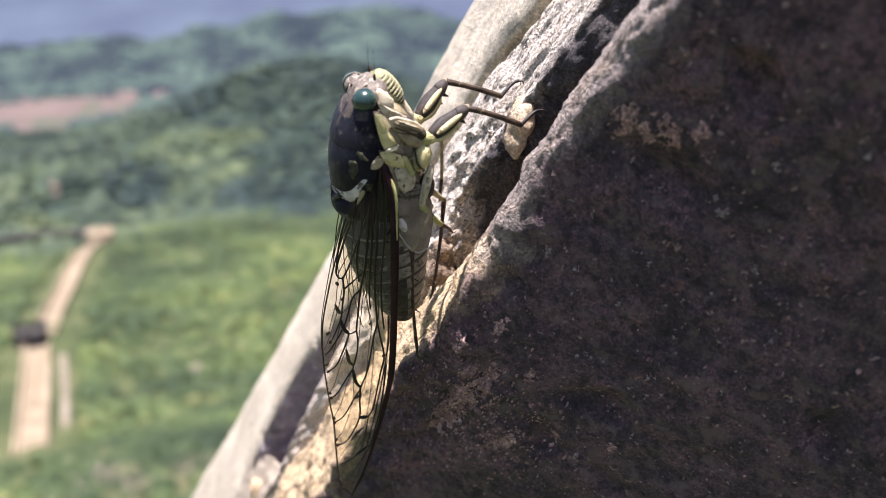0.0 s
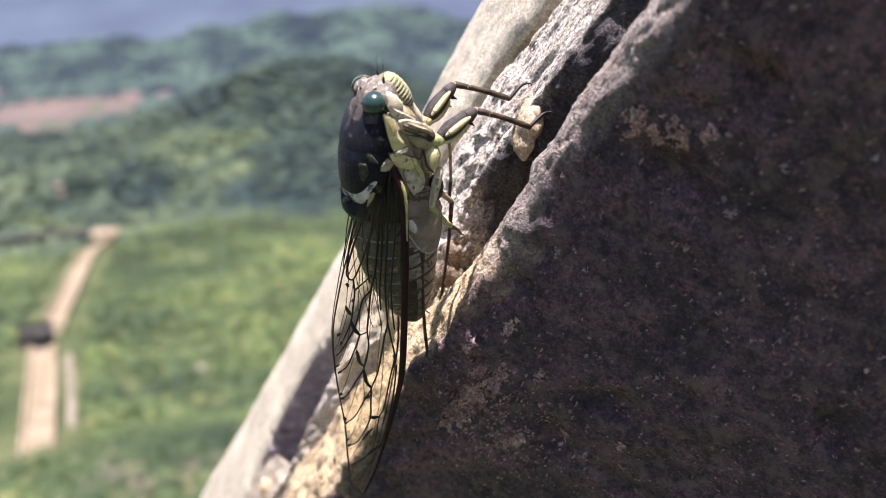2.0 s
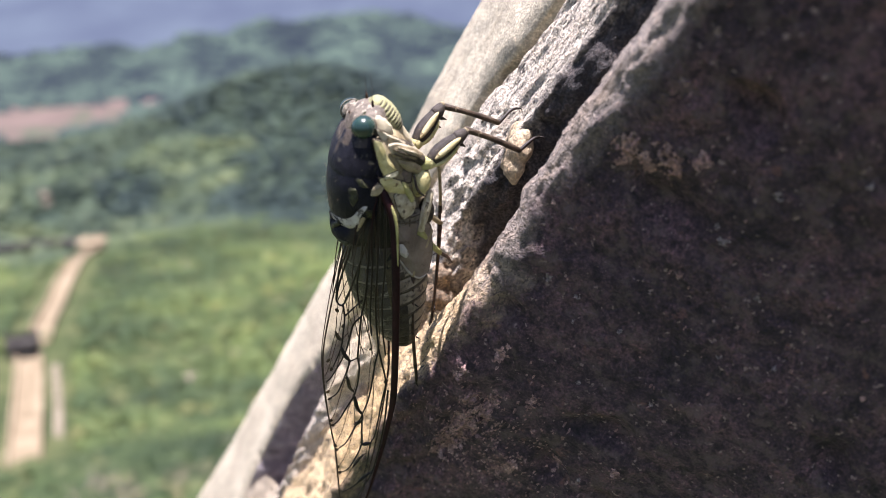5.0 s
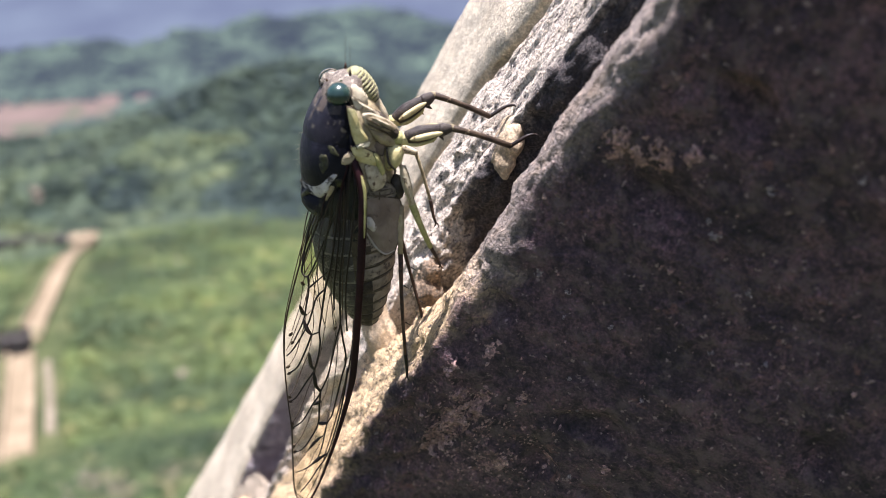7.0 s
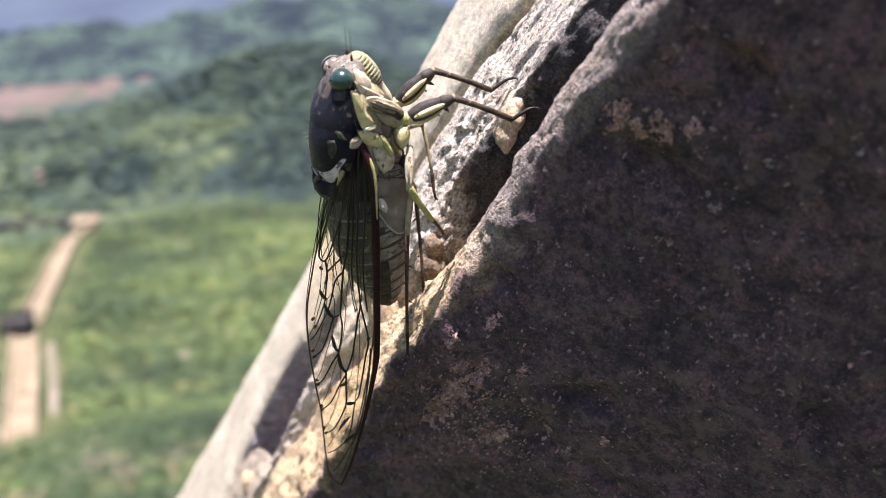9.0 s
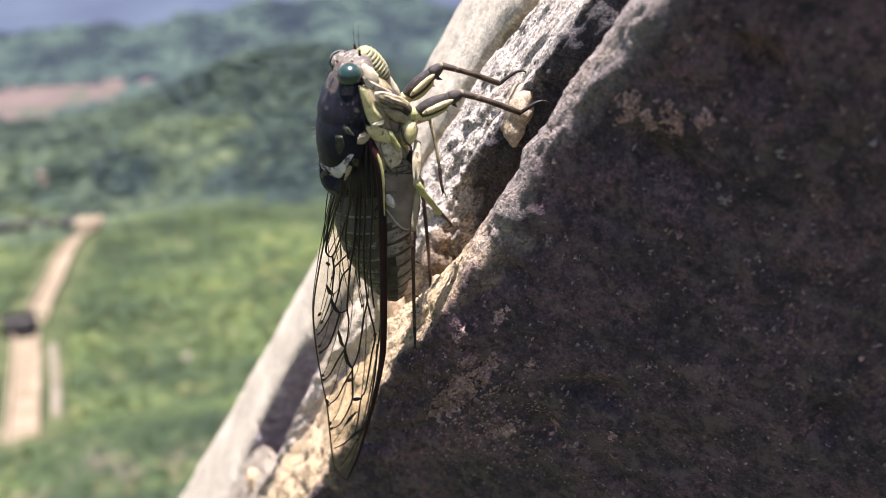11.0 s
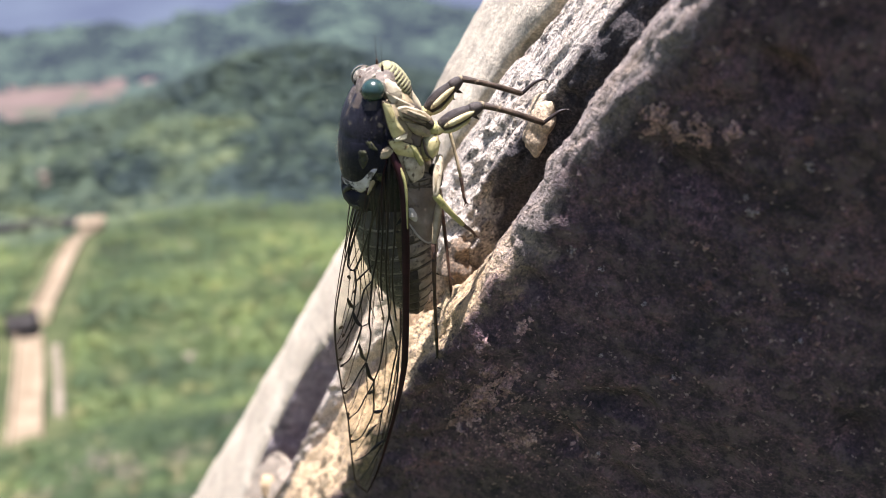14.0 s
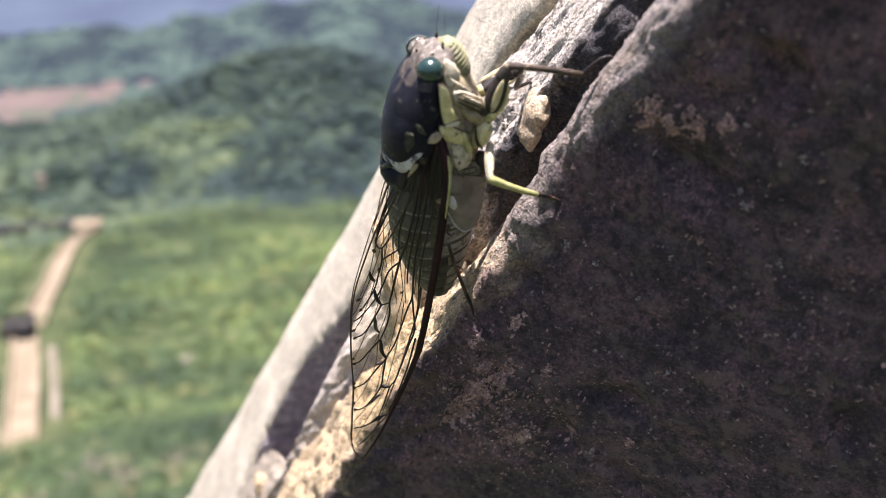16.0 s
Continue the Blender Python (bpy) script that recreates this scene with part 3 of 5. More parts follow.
def ground_z(x, y):
    """Height of the land (metres)."""
    r = math.hypot(x, y)
    z = float(np.interp(r, PX, PZ))
    # the wooded hill across the valley
    z += 36 * math.exp(-((x + 75) / 80) ** 2 - ((y - 460) / 70) ** 2)
    z -= 16 * math.exp(-((x + 260) / 110) ** 2 - ((y - 520) / 120) ** 2)
    # ridges behind it
    z += 62 * math.exp(-((x + 110) / 300) ** 2 - ((y - 1420) / 170) ** 2)
    z += 14 * math.exp(-((x + 560) / 160) ** 2 - ((y - 1350) / 150) ** 2)
    far = ss(r, 20, 400)
    n = noise.noise(Vector((x, y, 0)) / 170) * 14 * far + noise.noise(Vector((x, y, 5)) / 55) * 5 * ss(r, 15, 120)
    n += noise.noise(Vector((x, y, 9)) / 14) * 1.2 * ss(r, 8, 60)
    n += (abs(noise.noise(Vector((x + y * 0.7, y * 0.3, 6)) / 130)) * 46 - 9) * ss(r, 950, 1200) * (1 - ss(r, 1700, 1900))
    n += (abs(noise.noise(Vector((x, y * 0.6, 2)) / 420)) * 60 - 12) * ss(r, 1000, 1600)
    return z + n


def in_bare(x, y):
    r, az = math.hypot(x, y), math.degrees(math.atan2(x, y))
    ragged = 0.4 * noise.noise(Vector((x, y, 0)) / 60) + 0.3 * noise.noise(Vector((x, y, 0)) / 22)
    return ((az + 25) / 7.5) ** 2 + ((r - 860) / 190) ** 2 + ragged < 1


def land_material(name, dark, mid, light, scale, rough=0.9):
    m, nodes, link, b = material(name, rough)
    co = nodes.new("ShaderNodeTexCoord").outputs["Object"]
    n1 = noise_node(nodes, link, co, scale, 6, 0.6)
    n2 = noise_node(nodes, link, co, scale * 12, 4, 0.6)
    r1 = ramp(nodes, [(0.35, dark), (0.5, mid), (0.66, light)])
    link(n1.outputs[0], r1.inputs[0])
    r2 = ramp(nodes, [(0.3, (0.6, 0.6, 0.6)), (0.7, (1.3, 1.3, 1.3))])
    link(n2.outputs[0], r2.inputs[0])
    link(mix(nodes, link, 0.8, r1.outputs[0], r2.outputs[0], "MULTIPLY"), b.inputs["Base Color"])
    b.inputs["Specular IOR Level"].default_value = 0.1
    return m


GRASS = land_material("hillside_grass", (0.026, 0.036, 0.016), (0.046, 0.058, 0.023), (0.085, 0.088, 0.04), 0.06)


def leaf_material(name, stops, stands=0.9):
    m, nodes, link, b = material(name, 0.7)
    g = nodes.new("ShaderNodeNewGeometry")
    r = ramp(nodes, stops)
    link(g.outputs["Random Per Island"], r.inputs[0])
    co = nodes.new("ShaderNodeTexCoord").outputs["Object"]
    n1 = noise_node(nodes, link, co, 1.2, 4, 0.7)
    r2 = ramp(nodes, [(0.3, (0.5, 0.5, 0.5)), (0.7, (1.4, 1.4, 1.4))])
    link(n1.outputs[0], r2.inputs[0])
    col = mix(nodes, link, 0.8, r.outputs[0], r2.outputs[0], "MULTIPLY")
    # stands of lighter and darker trees, at two sizes
    for scale, dark, light in ((0.016, 0.62, 1.3), (0.055, 0.62, 1.3)):
        n2 = noise_node(nodes, link, co, scale, 3, 0.55)
        r3 = ramp(nodes, [(0.38, (dark * 0.92, dark, dark * 1.1)), (0.5, (1, 1, 1)), (0.62, (light * 1.06, light, light * 0.86))])
        link(n2.outputs[0], r3.inputs[0])
        col = mix(nodes, link, stands, col, r3.outputs[0], "MULTIPLY")
    link(col, b.inputs["Base Color"])
    b.inputs["Specular IOR Level"].default_value = 0.15
    return m


LEAVES = leaf_material("leaves", [(0.0, (0.03, 0.047, 0.018)), (0.5, (0.041, 0.06, 0.022)), (0.9, (0.056, 0.074, 0.028)), (1.0, (0.08, 0.088, 0.038))])
# bluish share in both hill greens paints haze into the leaf colour
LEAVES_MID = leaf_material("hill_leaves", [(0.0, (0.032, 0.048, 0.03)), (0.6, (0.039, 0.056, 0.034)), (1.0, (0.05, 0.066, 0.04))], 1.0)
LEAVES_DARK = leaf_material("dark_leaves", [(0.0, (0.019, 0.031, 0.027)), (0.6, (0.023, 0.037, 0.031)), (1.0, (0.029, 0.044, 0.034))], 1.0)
SCRUB = leaf_material("scrub", [(0.0, (0.05, 0.06, 0.022)), (0.6, (0.095, 0.098, 0.042)), (1.0, (0.2, 0.16, 0.10))])


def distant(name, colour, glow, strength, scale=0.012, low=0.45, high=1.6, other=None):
    """Backdrop of ridges a kilometre and more away; a bluish emission imitates the haze of sunlit air."""
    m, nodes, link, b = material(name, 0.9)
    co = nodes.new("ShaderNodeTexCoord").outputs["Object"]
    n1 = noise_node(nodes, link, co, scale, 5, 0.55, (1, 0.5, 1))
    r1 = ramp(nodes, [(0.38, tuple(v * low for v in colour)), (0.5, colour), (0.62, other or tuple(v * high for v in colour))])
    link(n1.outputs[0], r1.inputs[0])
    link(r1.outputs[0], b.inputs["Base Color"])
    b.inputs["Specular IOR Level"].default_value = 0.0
    # painted haze: the surface itself gives off a faint blue
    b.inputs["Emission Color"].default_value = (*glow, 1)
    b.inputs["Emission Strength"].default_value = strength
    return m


# bare earth carries the same emitted haze
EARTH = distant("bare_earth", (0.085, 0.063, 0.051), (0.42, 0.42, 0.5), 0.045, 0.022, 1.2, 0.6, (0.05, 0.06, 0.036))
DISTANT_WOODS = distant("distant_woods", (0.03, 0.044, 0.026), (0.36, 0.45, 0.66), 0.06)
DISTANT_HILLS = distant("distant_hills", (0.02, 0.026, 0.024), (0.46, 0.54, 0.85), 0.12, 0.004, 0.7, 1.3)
# takes the hazy blue tint of the hill's leaves
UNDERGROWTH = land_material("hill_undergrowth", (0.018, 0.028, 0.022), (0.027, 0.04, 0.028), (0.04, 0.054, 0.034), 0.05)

radii = [0.02 * (4600 / 0.02) ** (k / 205) for k in range(206)]
angles = [math.radians(a) for a in list(np.arange(-48, 14, 0.5)) + list(np.arange(14, 312, 4.0))]
pts = np.array([[(r * math.sin(a), r * math.cos(a), ground_z(r * math.sin(a), r * math.cos(a))) for a in angles] for r in radii])
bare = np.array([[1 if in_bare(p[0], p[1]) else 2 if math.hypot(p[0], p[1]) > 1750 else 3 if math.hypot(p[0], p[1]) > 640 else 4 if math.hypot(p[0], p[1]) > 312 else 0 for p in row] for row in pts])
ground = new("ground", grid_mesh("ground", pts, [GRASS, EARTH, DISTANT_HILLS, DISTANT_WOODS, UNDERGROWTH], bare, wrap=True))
tagged(ground, "steep green mountainside with bare earth patches", "ground", kind="structure")


# ---------------------------------------------------------------- woods
def crowns(name, count, r0, r1, size0, size1, mat, sub, label, seed, keep=None, spread=(-36, 8)):
    rng = random.Random(seed)
    bm = bmesh.new()
    bmesh.ops.create_icosphere(bm, subdivisions=sub, radius=1.0)
    base = np.array([v.co[:] for v in bm.verts])
    tris = np.array([[v.index for v in f.verts] for f in bm.faces])
    bm.free()
    vs, fs, k = [], [], 0
    for _ in range(count):
        r = math.sqrt(rng.uniform(r0 * r0, r1 * r1))
        a = math.radians(rng.uniform(*spread))
        x, y = r * math.sin(a), r * math.cos(a)
        if (in_bare(x * 1.03, y * 1.03) and rng.random() < 0.95) or (keep and not keep(x, y)):
            continue
        s = rng.uniform(size0, size1)
        lumpy = 1 + 0.35 * np.array([noise.noise(Vector(p) * 1.7 + Vector((x, y, 0))) for p in base])
        q = base * lumpy[:, None] * np.array([s * rng.uniform(0.8, 1.2), s * rng.uniform(0.8, 1.2), s * rng.uniform(0.45, 0.75)])
        vs.append(q + np.array([x, y, ground_z(x, y) + s * 0.15]))
        fs.append(tris + k)
        k += len(base)
    me = bpy.data.meshes.new(name)
    me.from_pydata(np.concatenate(vs).tolist(), [], np.concatenate(fs).tolist())
    me.materials.append(mat)
    me.polygons.foreach_set("use_smooth", [True] * len(me.polygons))
    return tagged(new(name, me), label, "trees", kind="stuff")


# the old wall far below: its line on the land
WALL_PATH = [(-59.7, 110.5), (-65.2, 123.2), (-71.6, 137.8), (-79.9, 156.7), (-81.6, 164.5), (-88.9, 186.3), (-98.9, 215.7), (-106.5, 243), (-118, 286)]


def off_wall(x, y):
    for p, q in zip(WALL_PATH, WALL_PATH[1:]):
        d = Vector((q[0] - p[0], q[1] - p[1]))
        t = min(max(((x - p[0]) * d.x + (y - p[1]) * d.y) / d.length_squared, 0), 1)
        if math.hypot(x - p[0] - d.x * t, y - p[1] - d.y * t) < 7.5:
            return False
    return True


crowns("scrub", 9000, 25, 82, 0.25, 0.9, SCRUB, 1, "yellow-green scrub and dry grass on the slope", 1, off_wall)
crowns("woodland", 10500, 50, 330, 0.8, 2.1, LEAVES, 1, "green woodland on the mountainside", 2, off_wall)


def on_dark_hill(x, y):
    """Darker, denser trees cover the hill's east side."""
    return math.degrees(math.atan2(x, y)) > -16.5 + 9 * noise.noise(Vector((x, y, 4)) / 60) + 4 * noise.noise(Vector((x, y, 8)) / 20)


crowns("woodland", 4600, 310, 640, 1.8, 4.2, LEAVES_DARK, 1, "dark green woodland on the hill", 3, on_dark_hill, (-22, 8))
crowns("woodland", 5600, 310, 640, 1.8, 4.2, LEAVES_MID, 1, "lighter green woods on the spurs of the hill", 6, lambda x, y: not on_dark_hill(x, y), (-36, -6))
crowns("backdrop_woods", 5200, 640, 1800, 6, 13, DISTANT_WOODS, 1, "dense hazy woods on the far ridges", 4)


def rock(x, y, size, seed):
    bm = bmesh.new()
    blob(bm, (0, 0, 0), (size * 1000, size * 700, size * 550), (10 * seed, 5, 40 * seed), 3, 0.3, 0.0006 / size * 1.5)
    ob = new("boulder", mesh_from(bm, "boulder", PALE_ROCK))
    ob.location = (x, y, ground_z(x, y) + size * 0.3)
    tagged(ob, "pale boulder showing among the bushes", "boulder", group="boulders on the hillside")


PALE_ROCK = land_material("pale_rock", (0.1, 0.085, 0.062), (0.15, 0.125, 0.095), (0.21, 0.175, 0.135), 0.8)
for k, (x, y, size) in enumerate(((-46.4, 149, 1.7), (-71.1, 235, 1.8), (-161, 350, 3.4), (-40.6, 162, 1.3), (-97.6, 311, 2.2), (-158, 344, 2.4))):
    rock(x, y, size, k + 1)

def bare_bush(x, y, seed):
    """A leafless shrub: pale twigs that fork twice."""
    rng = random.Random(seed)
    bush = tagged(new("dry_bush"), "pale leafless twiggy bush on the green slope", "bush", group="dry bushes on the slope")
    bush.location = (x, y, ground_z(x, y))
    for _ in range(9):
        bm = bmesh.new()
        p = Vector((rng.uniform(-0.4, 0.4), rng.uniform(-0.4, 0.4), -0.2))
        d = Vector((rng.uniform(-0.7, 0.7), rng.uniform(-0.4, 0.4), 1)).normalized()
        q = p + d * rng.uniform(1.2, 2.0)
        tube(bm, [p * 1000, q * 1000], [45, 28], 5)
        for _ in range(3):
            r = q + (d + Vector((rng.uniform(-0.7, 0.7), rng.uniform(-0.5, 0.5), rng.uniform(-0.2, 0.3)))).normalized() * rng.uniform(0.6, 1.2)
            tube(bm, [q * 1000, r * 1000], [26, 10], 5)
        part("twig", bm, DRY_TWIG, bush)


DRY_TWIG = land_material("dry_twig", (0.2, 0.165, 0.12), (0.3, 0.25, 0.19), (0.4, 0.34, 0.27), 2.0)
for k, (x, y) in enumerate(((-28.4, 66), (-26.5, 64), (-30.5, 69), (-29.0, 62.5), (-24.8, 61))):
    bare_bush(x, y, 40 + k)


# ---------------------------------------------------------------- old wall in the valley
WALL_STONE = land_material("wall_masonry", (0.14, 0.108, 0.068), (0.195, 0.155, 0.10), (0.26, 0.208, 0.14), 0.25)
OLD_RUBBLE = land_material("old_rubble", (0.07, 0.065, 0.04), (0.15, 0.125, 0.09), (0.24, 0.2, 0.15), 0.5)
# darker masonry: the shade on the tower's face is in the colour
WALL_SHADE = land_material("shaded_masonry", (0.03, 0.028, 0.026), (0.05, 0.046, 0.042), (0.075, 0.07, 0.065), 0.5)


def box(bm, c, size, turn=0.0):
    m = Matrix.Translation(c) @ Matrix.Rotation(turn, 4, "Z") @ Matrix.Diagonal((*size, 1))
    bmesh.ops.create_cube(bm, size=1.0, matrix=m)


def ribbon_wall(bm, path, half, high, deep, step=3.0):
    """A solid band of masonry that follows the land along a path."""
    pts = []
    for p, q in zip(path, path[1:]):
        n = max(1, int(math.hypot(q[0] - p[0], q[1] - p[1]) / step))
        pts += [(p[0] + (q[0] - p[0]) * k / n, p[1] + (q[1] - p[1]) * k / n) for k in range(n)]
    pts.append(path[-1])
    zs = [ground_z(*p) for p in pts]
    zs = [sum(zs[max(0, i - 3):i + 4]) / len(zs[max(0, i - 3):i + 4]) for i in range(len(zs))]
    rings = []
    for i, (x, y) in enumerate(pts):
        p, q = pts[max(i - 1, 0)], pts[min(i + 1, len(pts) - 1)]
        d = Vector((q[0] - p[0], q[1] - p[1])).normalized()
        n = Vector((-d.y, d.x))
        ring = []
        for o, z in ((-half, -deep), (-half, high), (half, high), (half, -deep)):
            ring.append(bm.verts.new((x + n.x * o, y + n.y * o, zs[i] + z)))
        rings.append(ring)
    for r, t in zip(rings, rings[1:]):
        for k in range(4):
            bm.faces.new((r[k], r[(k + 1) % 4], t[(k + 1) % 4], t[k]))
    bm.faces.new(rings[0])
    bm.faces.new(rings[-1])


def offset_path(path, o):
    out = []
    for i, (x, y) in enumerate(path):
        p, q = path[max(i - 1, 0)], path[min(i + 1, len(path) - 1)]
        d = Vector((q[0] - p[0], q[1] - p[1])).normalized()
        out.append((x - d.y * o, y + d.x * o))
    return out


old_wall = tagged(new("great_wall"), "pale stone wall with a paved top running down the valley", "wall")


def wall_part(name, path, half, high, deep, mat=WALL_STONE, label=""):
    bm = bmesh.new()
    ribbon_wall(bm, path, half, high, deep)
    ob = part(name, bm, mat, old_wall, label)
    ob.data.polygons.foreach_set("use_smooth", [False] * len(ob.data.polygons))
    return ob


LOWER, UPPER = WALL_PATH[:4], WALL_PATH[4:]
wall_part("walkway", LOWER, 2.0, 0.6, 3)
wall_part("walkway", UPPER, 2.0, 0.4, 3)
for o in (-2.2, 2.2):
    wall_part("battlement", offset_path(LOWER, o), 0.28, 1.7, 3)
for o in (-2.2, 2.2):
    wall_part("battlement", offset_path(UPPER, o), 0.28, 1.5, 3)
wall_part("outer_wall", [(-59.3, 121.2), (-65.4, 135.4), (-73.5, 153.4)], 0.7, 0.7, 2, OLD_RUBBLE)
wall_part("branch_wall", [(-126, 303), (-140, 313), (-152, 312), (-172, 302)], 1.8, 3.2, 2, WALL_SHADE)


def tower(x, y, w, h, turn, mat, label, ruined=False):
    z = ground_z(x, y)
    bm = bmesh.new()
    box(bm, (x, y, z + h / 2 - 2), (w, w, h + 4), turn)
    ob = part("watchtower", bm, mat, old_wall, label)
    ob.data.polygons.foreach_set("use_smooth", [False] * len(ob.data.polygons))
    if ruined:
        return
    bm = bmesh.new()
    for k in range(4):
        c, d = math.cos(turn + k * math.pi / 2), math.sin(turn + k * math.pi / 2)
        box(bm, (x + c * w * 0.47, y + d * w * 0.47, z + h + 0.4), (0.4, w, 0.8), turn + k * math.pi / 2)
        for j in range(-2, 3):
            box(bm, (x + c * w * 0.47 - d * j * w * 0.21, y + d * w * 0.47 + c * j * w * 0.21, z + h + 1.1), (0.4, w * 0.11, 0.8), turn + k * math.pi / 2)
    o2 = part("battlement", bm, mat, ob)
    o2.data.polygons.foreach_set("use_smooth", [False] * len(o2.data.polygons))


tower(-82.6, 160.3, 6.2, 2.2, 0.45, WALL_SHADE, "squat watchtower on the wall, coloured dark for its shaded face")
tower(-120, 291, 9.0, 4.5, 0.3, WALL_STONE, "pale ruined watchtower at the end of the wall", True)


# ---------------------------------------------------------------- cicada (millimetres: x to the head, y to its left, z to its back)
cicada = tagged(new("cicada"), "black and yellow-green cicada with clear veined wings clinging to the stone", "insect")


def mirrored(fn, *sides):
    for s in sides or (-1, 1):
        fn(s)


# trunk
bm = bmesh.new()
loft(bm, [(9.4, 3.6, 2.6, -2.6), (8.2, 4.9, 3.6, -3.6), (6, 5.4, 4.8, -4.4), (3, 5.6, 5.8, -5.0), (0, 5.6, 6.2, -5.4), (-4, 5.3, 6.2, -5.4), (-7.5, 4.9, 5.8, -5.0)])
for f in bm.faces:
    if f.calc_center_median().z > 0.0004:
        f.material_index = 1
part("thorax", bm, [COXA_SHELL, BLACK_SHELL], cicada, "brown thorax with yellow sides")
# shield behind the head
bm = bmesh.new()
loft(bm, [(9.9, 4.0, 2.5, -0.6), (9.5, 4.9, 3.4, -0.8), (8.2, 5.5, 4.5, -0.9), (6.8, 5.8, 5.4, -1.0), (5.8, 6.0, 5.88, -1.0), (5.0, 6.1, 6.12, -1.0), (4.2, 6.12, 6.28, -0.9), (3.6, 5.9, 6.2, -0.8)], 44,
     fn=lambda x, a: 1 + 0.05 * noise.noise(Vector((x * 0.9, math.cos(a) * 2.4, math.sin(a) * 2.4))) * min(1, max(0, (x - 4.4) / 1.5)) + 0.014 * noise.noise(Vector((x * 2.6, math.cos(a) * 7, math.sin(a) * 7))))
for f in bm.faces:
    c = f.calc_center_median() / MM
    if c.x > 8.7 + 2.2 * noise.noise(c * 0.7):
        f.material_index = 1
pronotum = part("pronotum", bm, [MOTTLED_SHELL, SHOULDER], cicada, "black shield with olive rim behind the head")
bm = bmesh.new()
loft(bm, [(4.9, 5.95, 6.0, -1.0), (4.6, 6.07, 6.2, -1.05), (4.2, 6.14, 6.3, -1.05), (3.6, 6.0, 6.25, -0.9)])
part("collar", bm, BLACK_SHELL, pronotum, "olive brown collar rim")
# domed back
bm = bmesh.new()
loft(bm, [(5.8, 5.7, 5.6, -0.5), (4.6, 6.08, 6.2, -0.7), (2.8, 6.3, 6.8, -0.9), (0.8, 6.2, 7.15, -0.8), (-1.2, 5.6, 7.3, -0.4), (-2.8, 4.6, 7.1, 0.6), (-3.8, 3.2, 6.6, 2.2), (-4.3, 1.8, 6.0, 3.6)])
mesonotum = part("mesonotum", bm, BLACK_SHELL, cicada, "glossy black domed back with olive marks")
# cross-shaped ridge and white wax behind the dome
bm = bmesh.new()
for s in (-1, 1):
    tube(bm, smooth_path([(-2.6, s * 2.4, 6.5), (-3.4, s * 1.3, 7.0), (-4.4, s * 0.4, 7.3), (-5.4, s * 1.4, 7.0), (-6.0, s * 2.6, 6.2)]), 0.4, 8)
part("cruciform_ridge", bm, OLIVE_SHELL, cicada)
DOME_X = [-4.3, -3.8, -2.8, -1.2, 0.8, 2.8, 4.6, 5.8]
DOME_W, DOME_T, DOME_B = [1.8, 3.2, 4.6, 5.6, 6.2, 6.3, 6.0, 5.4], [6.0, 6.6, 7.1, 7.3, 7.15, 6.7, 6.0, 5.2], [3.6, 2.2, 0.6, -0.4, -0.8, -0.9, -0.7, -0.5]


bm = bmesh.new()
loft(bm, [(-3.0, 2.4, 6.9, 2), (-4.0, 3.2, 7.6, 2), (-5.2, 3.5, 7.7, 1), (-6.2, 3.4, 7.1, 1), (-7.2, 3.0, 6.4, 1)])
part("metanotum", bm, BLACK_SHELL, cicada)

# head
bm = bmesh.new()
loft(bm, [(12.1, 1.0, 0.5, -1.5), (11.9, 2.2, 1.2, -2.0), (11.4, 3.1, 2.1, -2.5), (10.9, 3.6, 2.6, -2.6), (10.3, 3.9, 2.9, -2.7), (9.6, 4.1, 3.2, -2.7), (8.8, 4.1, 3.3, -2.6)], 40,
     fn=lambda x, a: 1 + 0.05 * noise.noise(Vector((x * 1.4, math.cos(a) * 2.6, math.sin(a) * 2.6))) + 0.03 * math.sin(a * 6 + x * 3))
head = part("head", bm, HEAD_SHELL, cicada, "mottled brown and green head")
for s in (-1, 1):
    bm = bmesh.new()
    blob(bm, (10.35, s * 3.7 - 0.3, 1.5), (1.5, 1.55, 1.55), (0, 0, 0), 4)
    part("eye", bm, EYE, cicada, "glossy dark green bulging eye")
    bm = bmesh.new()
    ring = [(10.35 + 1.5 * math.cos(a), s * 3.3 - 0.3, 1.5 + 1.52 * math.sin(a)) for a in np.linspace(0, 2 * math.pi, 25)]
    tube(bm, ring, 0.1, 8)
    part("eye_rim", bm, FLANK_SHELL, head, "pale rim round the eye")
    bm = bmesh.new()
    blob(bm, (10.1, s * 3.1 - 0.3, 1.25), (1.65, 1.2, 1.75), (0, 0, 0), 3, 0.1, 0.9)
    part("eye_socket", bm, HEAD_SHELL, head)
    bm = bmesh.new()
    blob(bm, (9.3, s * 3.3, -0.9), (2.0, 0.85, 1.2), (0, -20, 0), 3, 0.2, 0.9)
    part("cheek", bm, CHEEK_SHELL, head, "yellow cheek plate")
    bm = bmesh.new()
    tube(bm, [(12.0, s * 1.7, -0.5), (12.7, s * 1.75, -0.55)], [0.2, 0.15], 10)
    tube(bm, smooth_path([(12.7, s * 1.75, -0.55), (14.2, s * 1.9, -0.7), (16.2, s * 1.7, -0.9)]), [0.036, 0.035, 0.033, 0.032, 0.03, 0.028, 0.026, 0.025, 0.024, 0.022, 0.02, 0.018, 0.015], 6)
    part("antenna", bm, RED_VEIN, head, "thin black bristle antenna")
    bm = bmesh.new()
    tube(bm, smooth_path([(11.7, s * 2.4, 0.7), (11.2, s * 2.8, 1.8), (10.0, s * 2.2, 2.9)]), 0.16, 8)
    part("brow_mark", bm, OLIVE_SHELL, head)
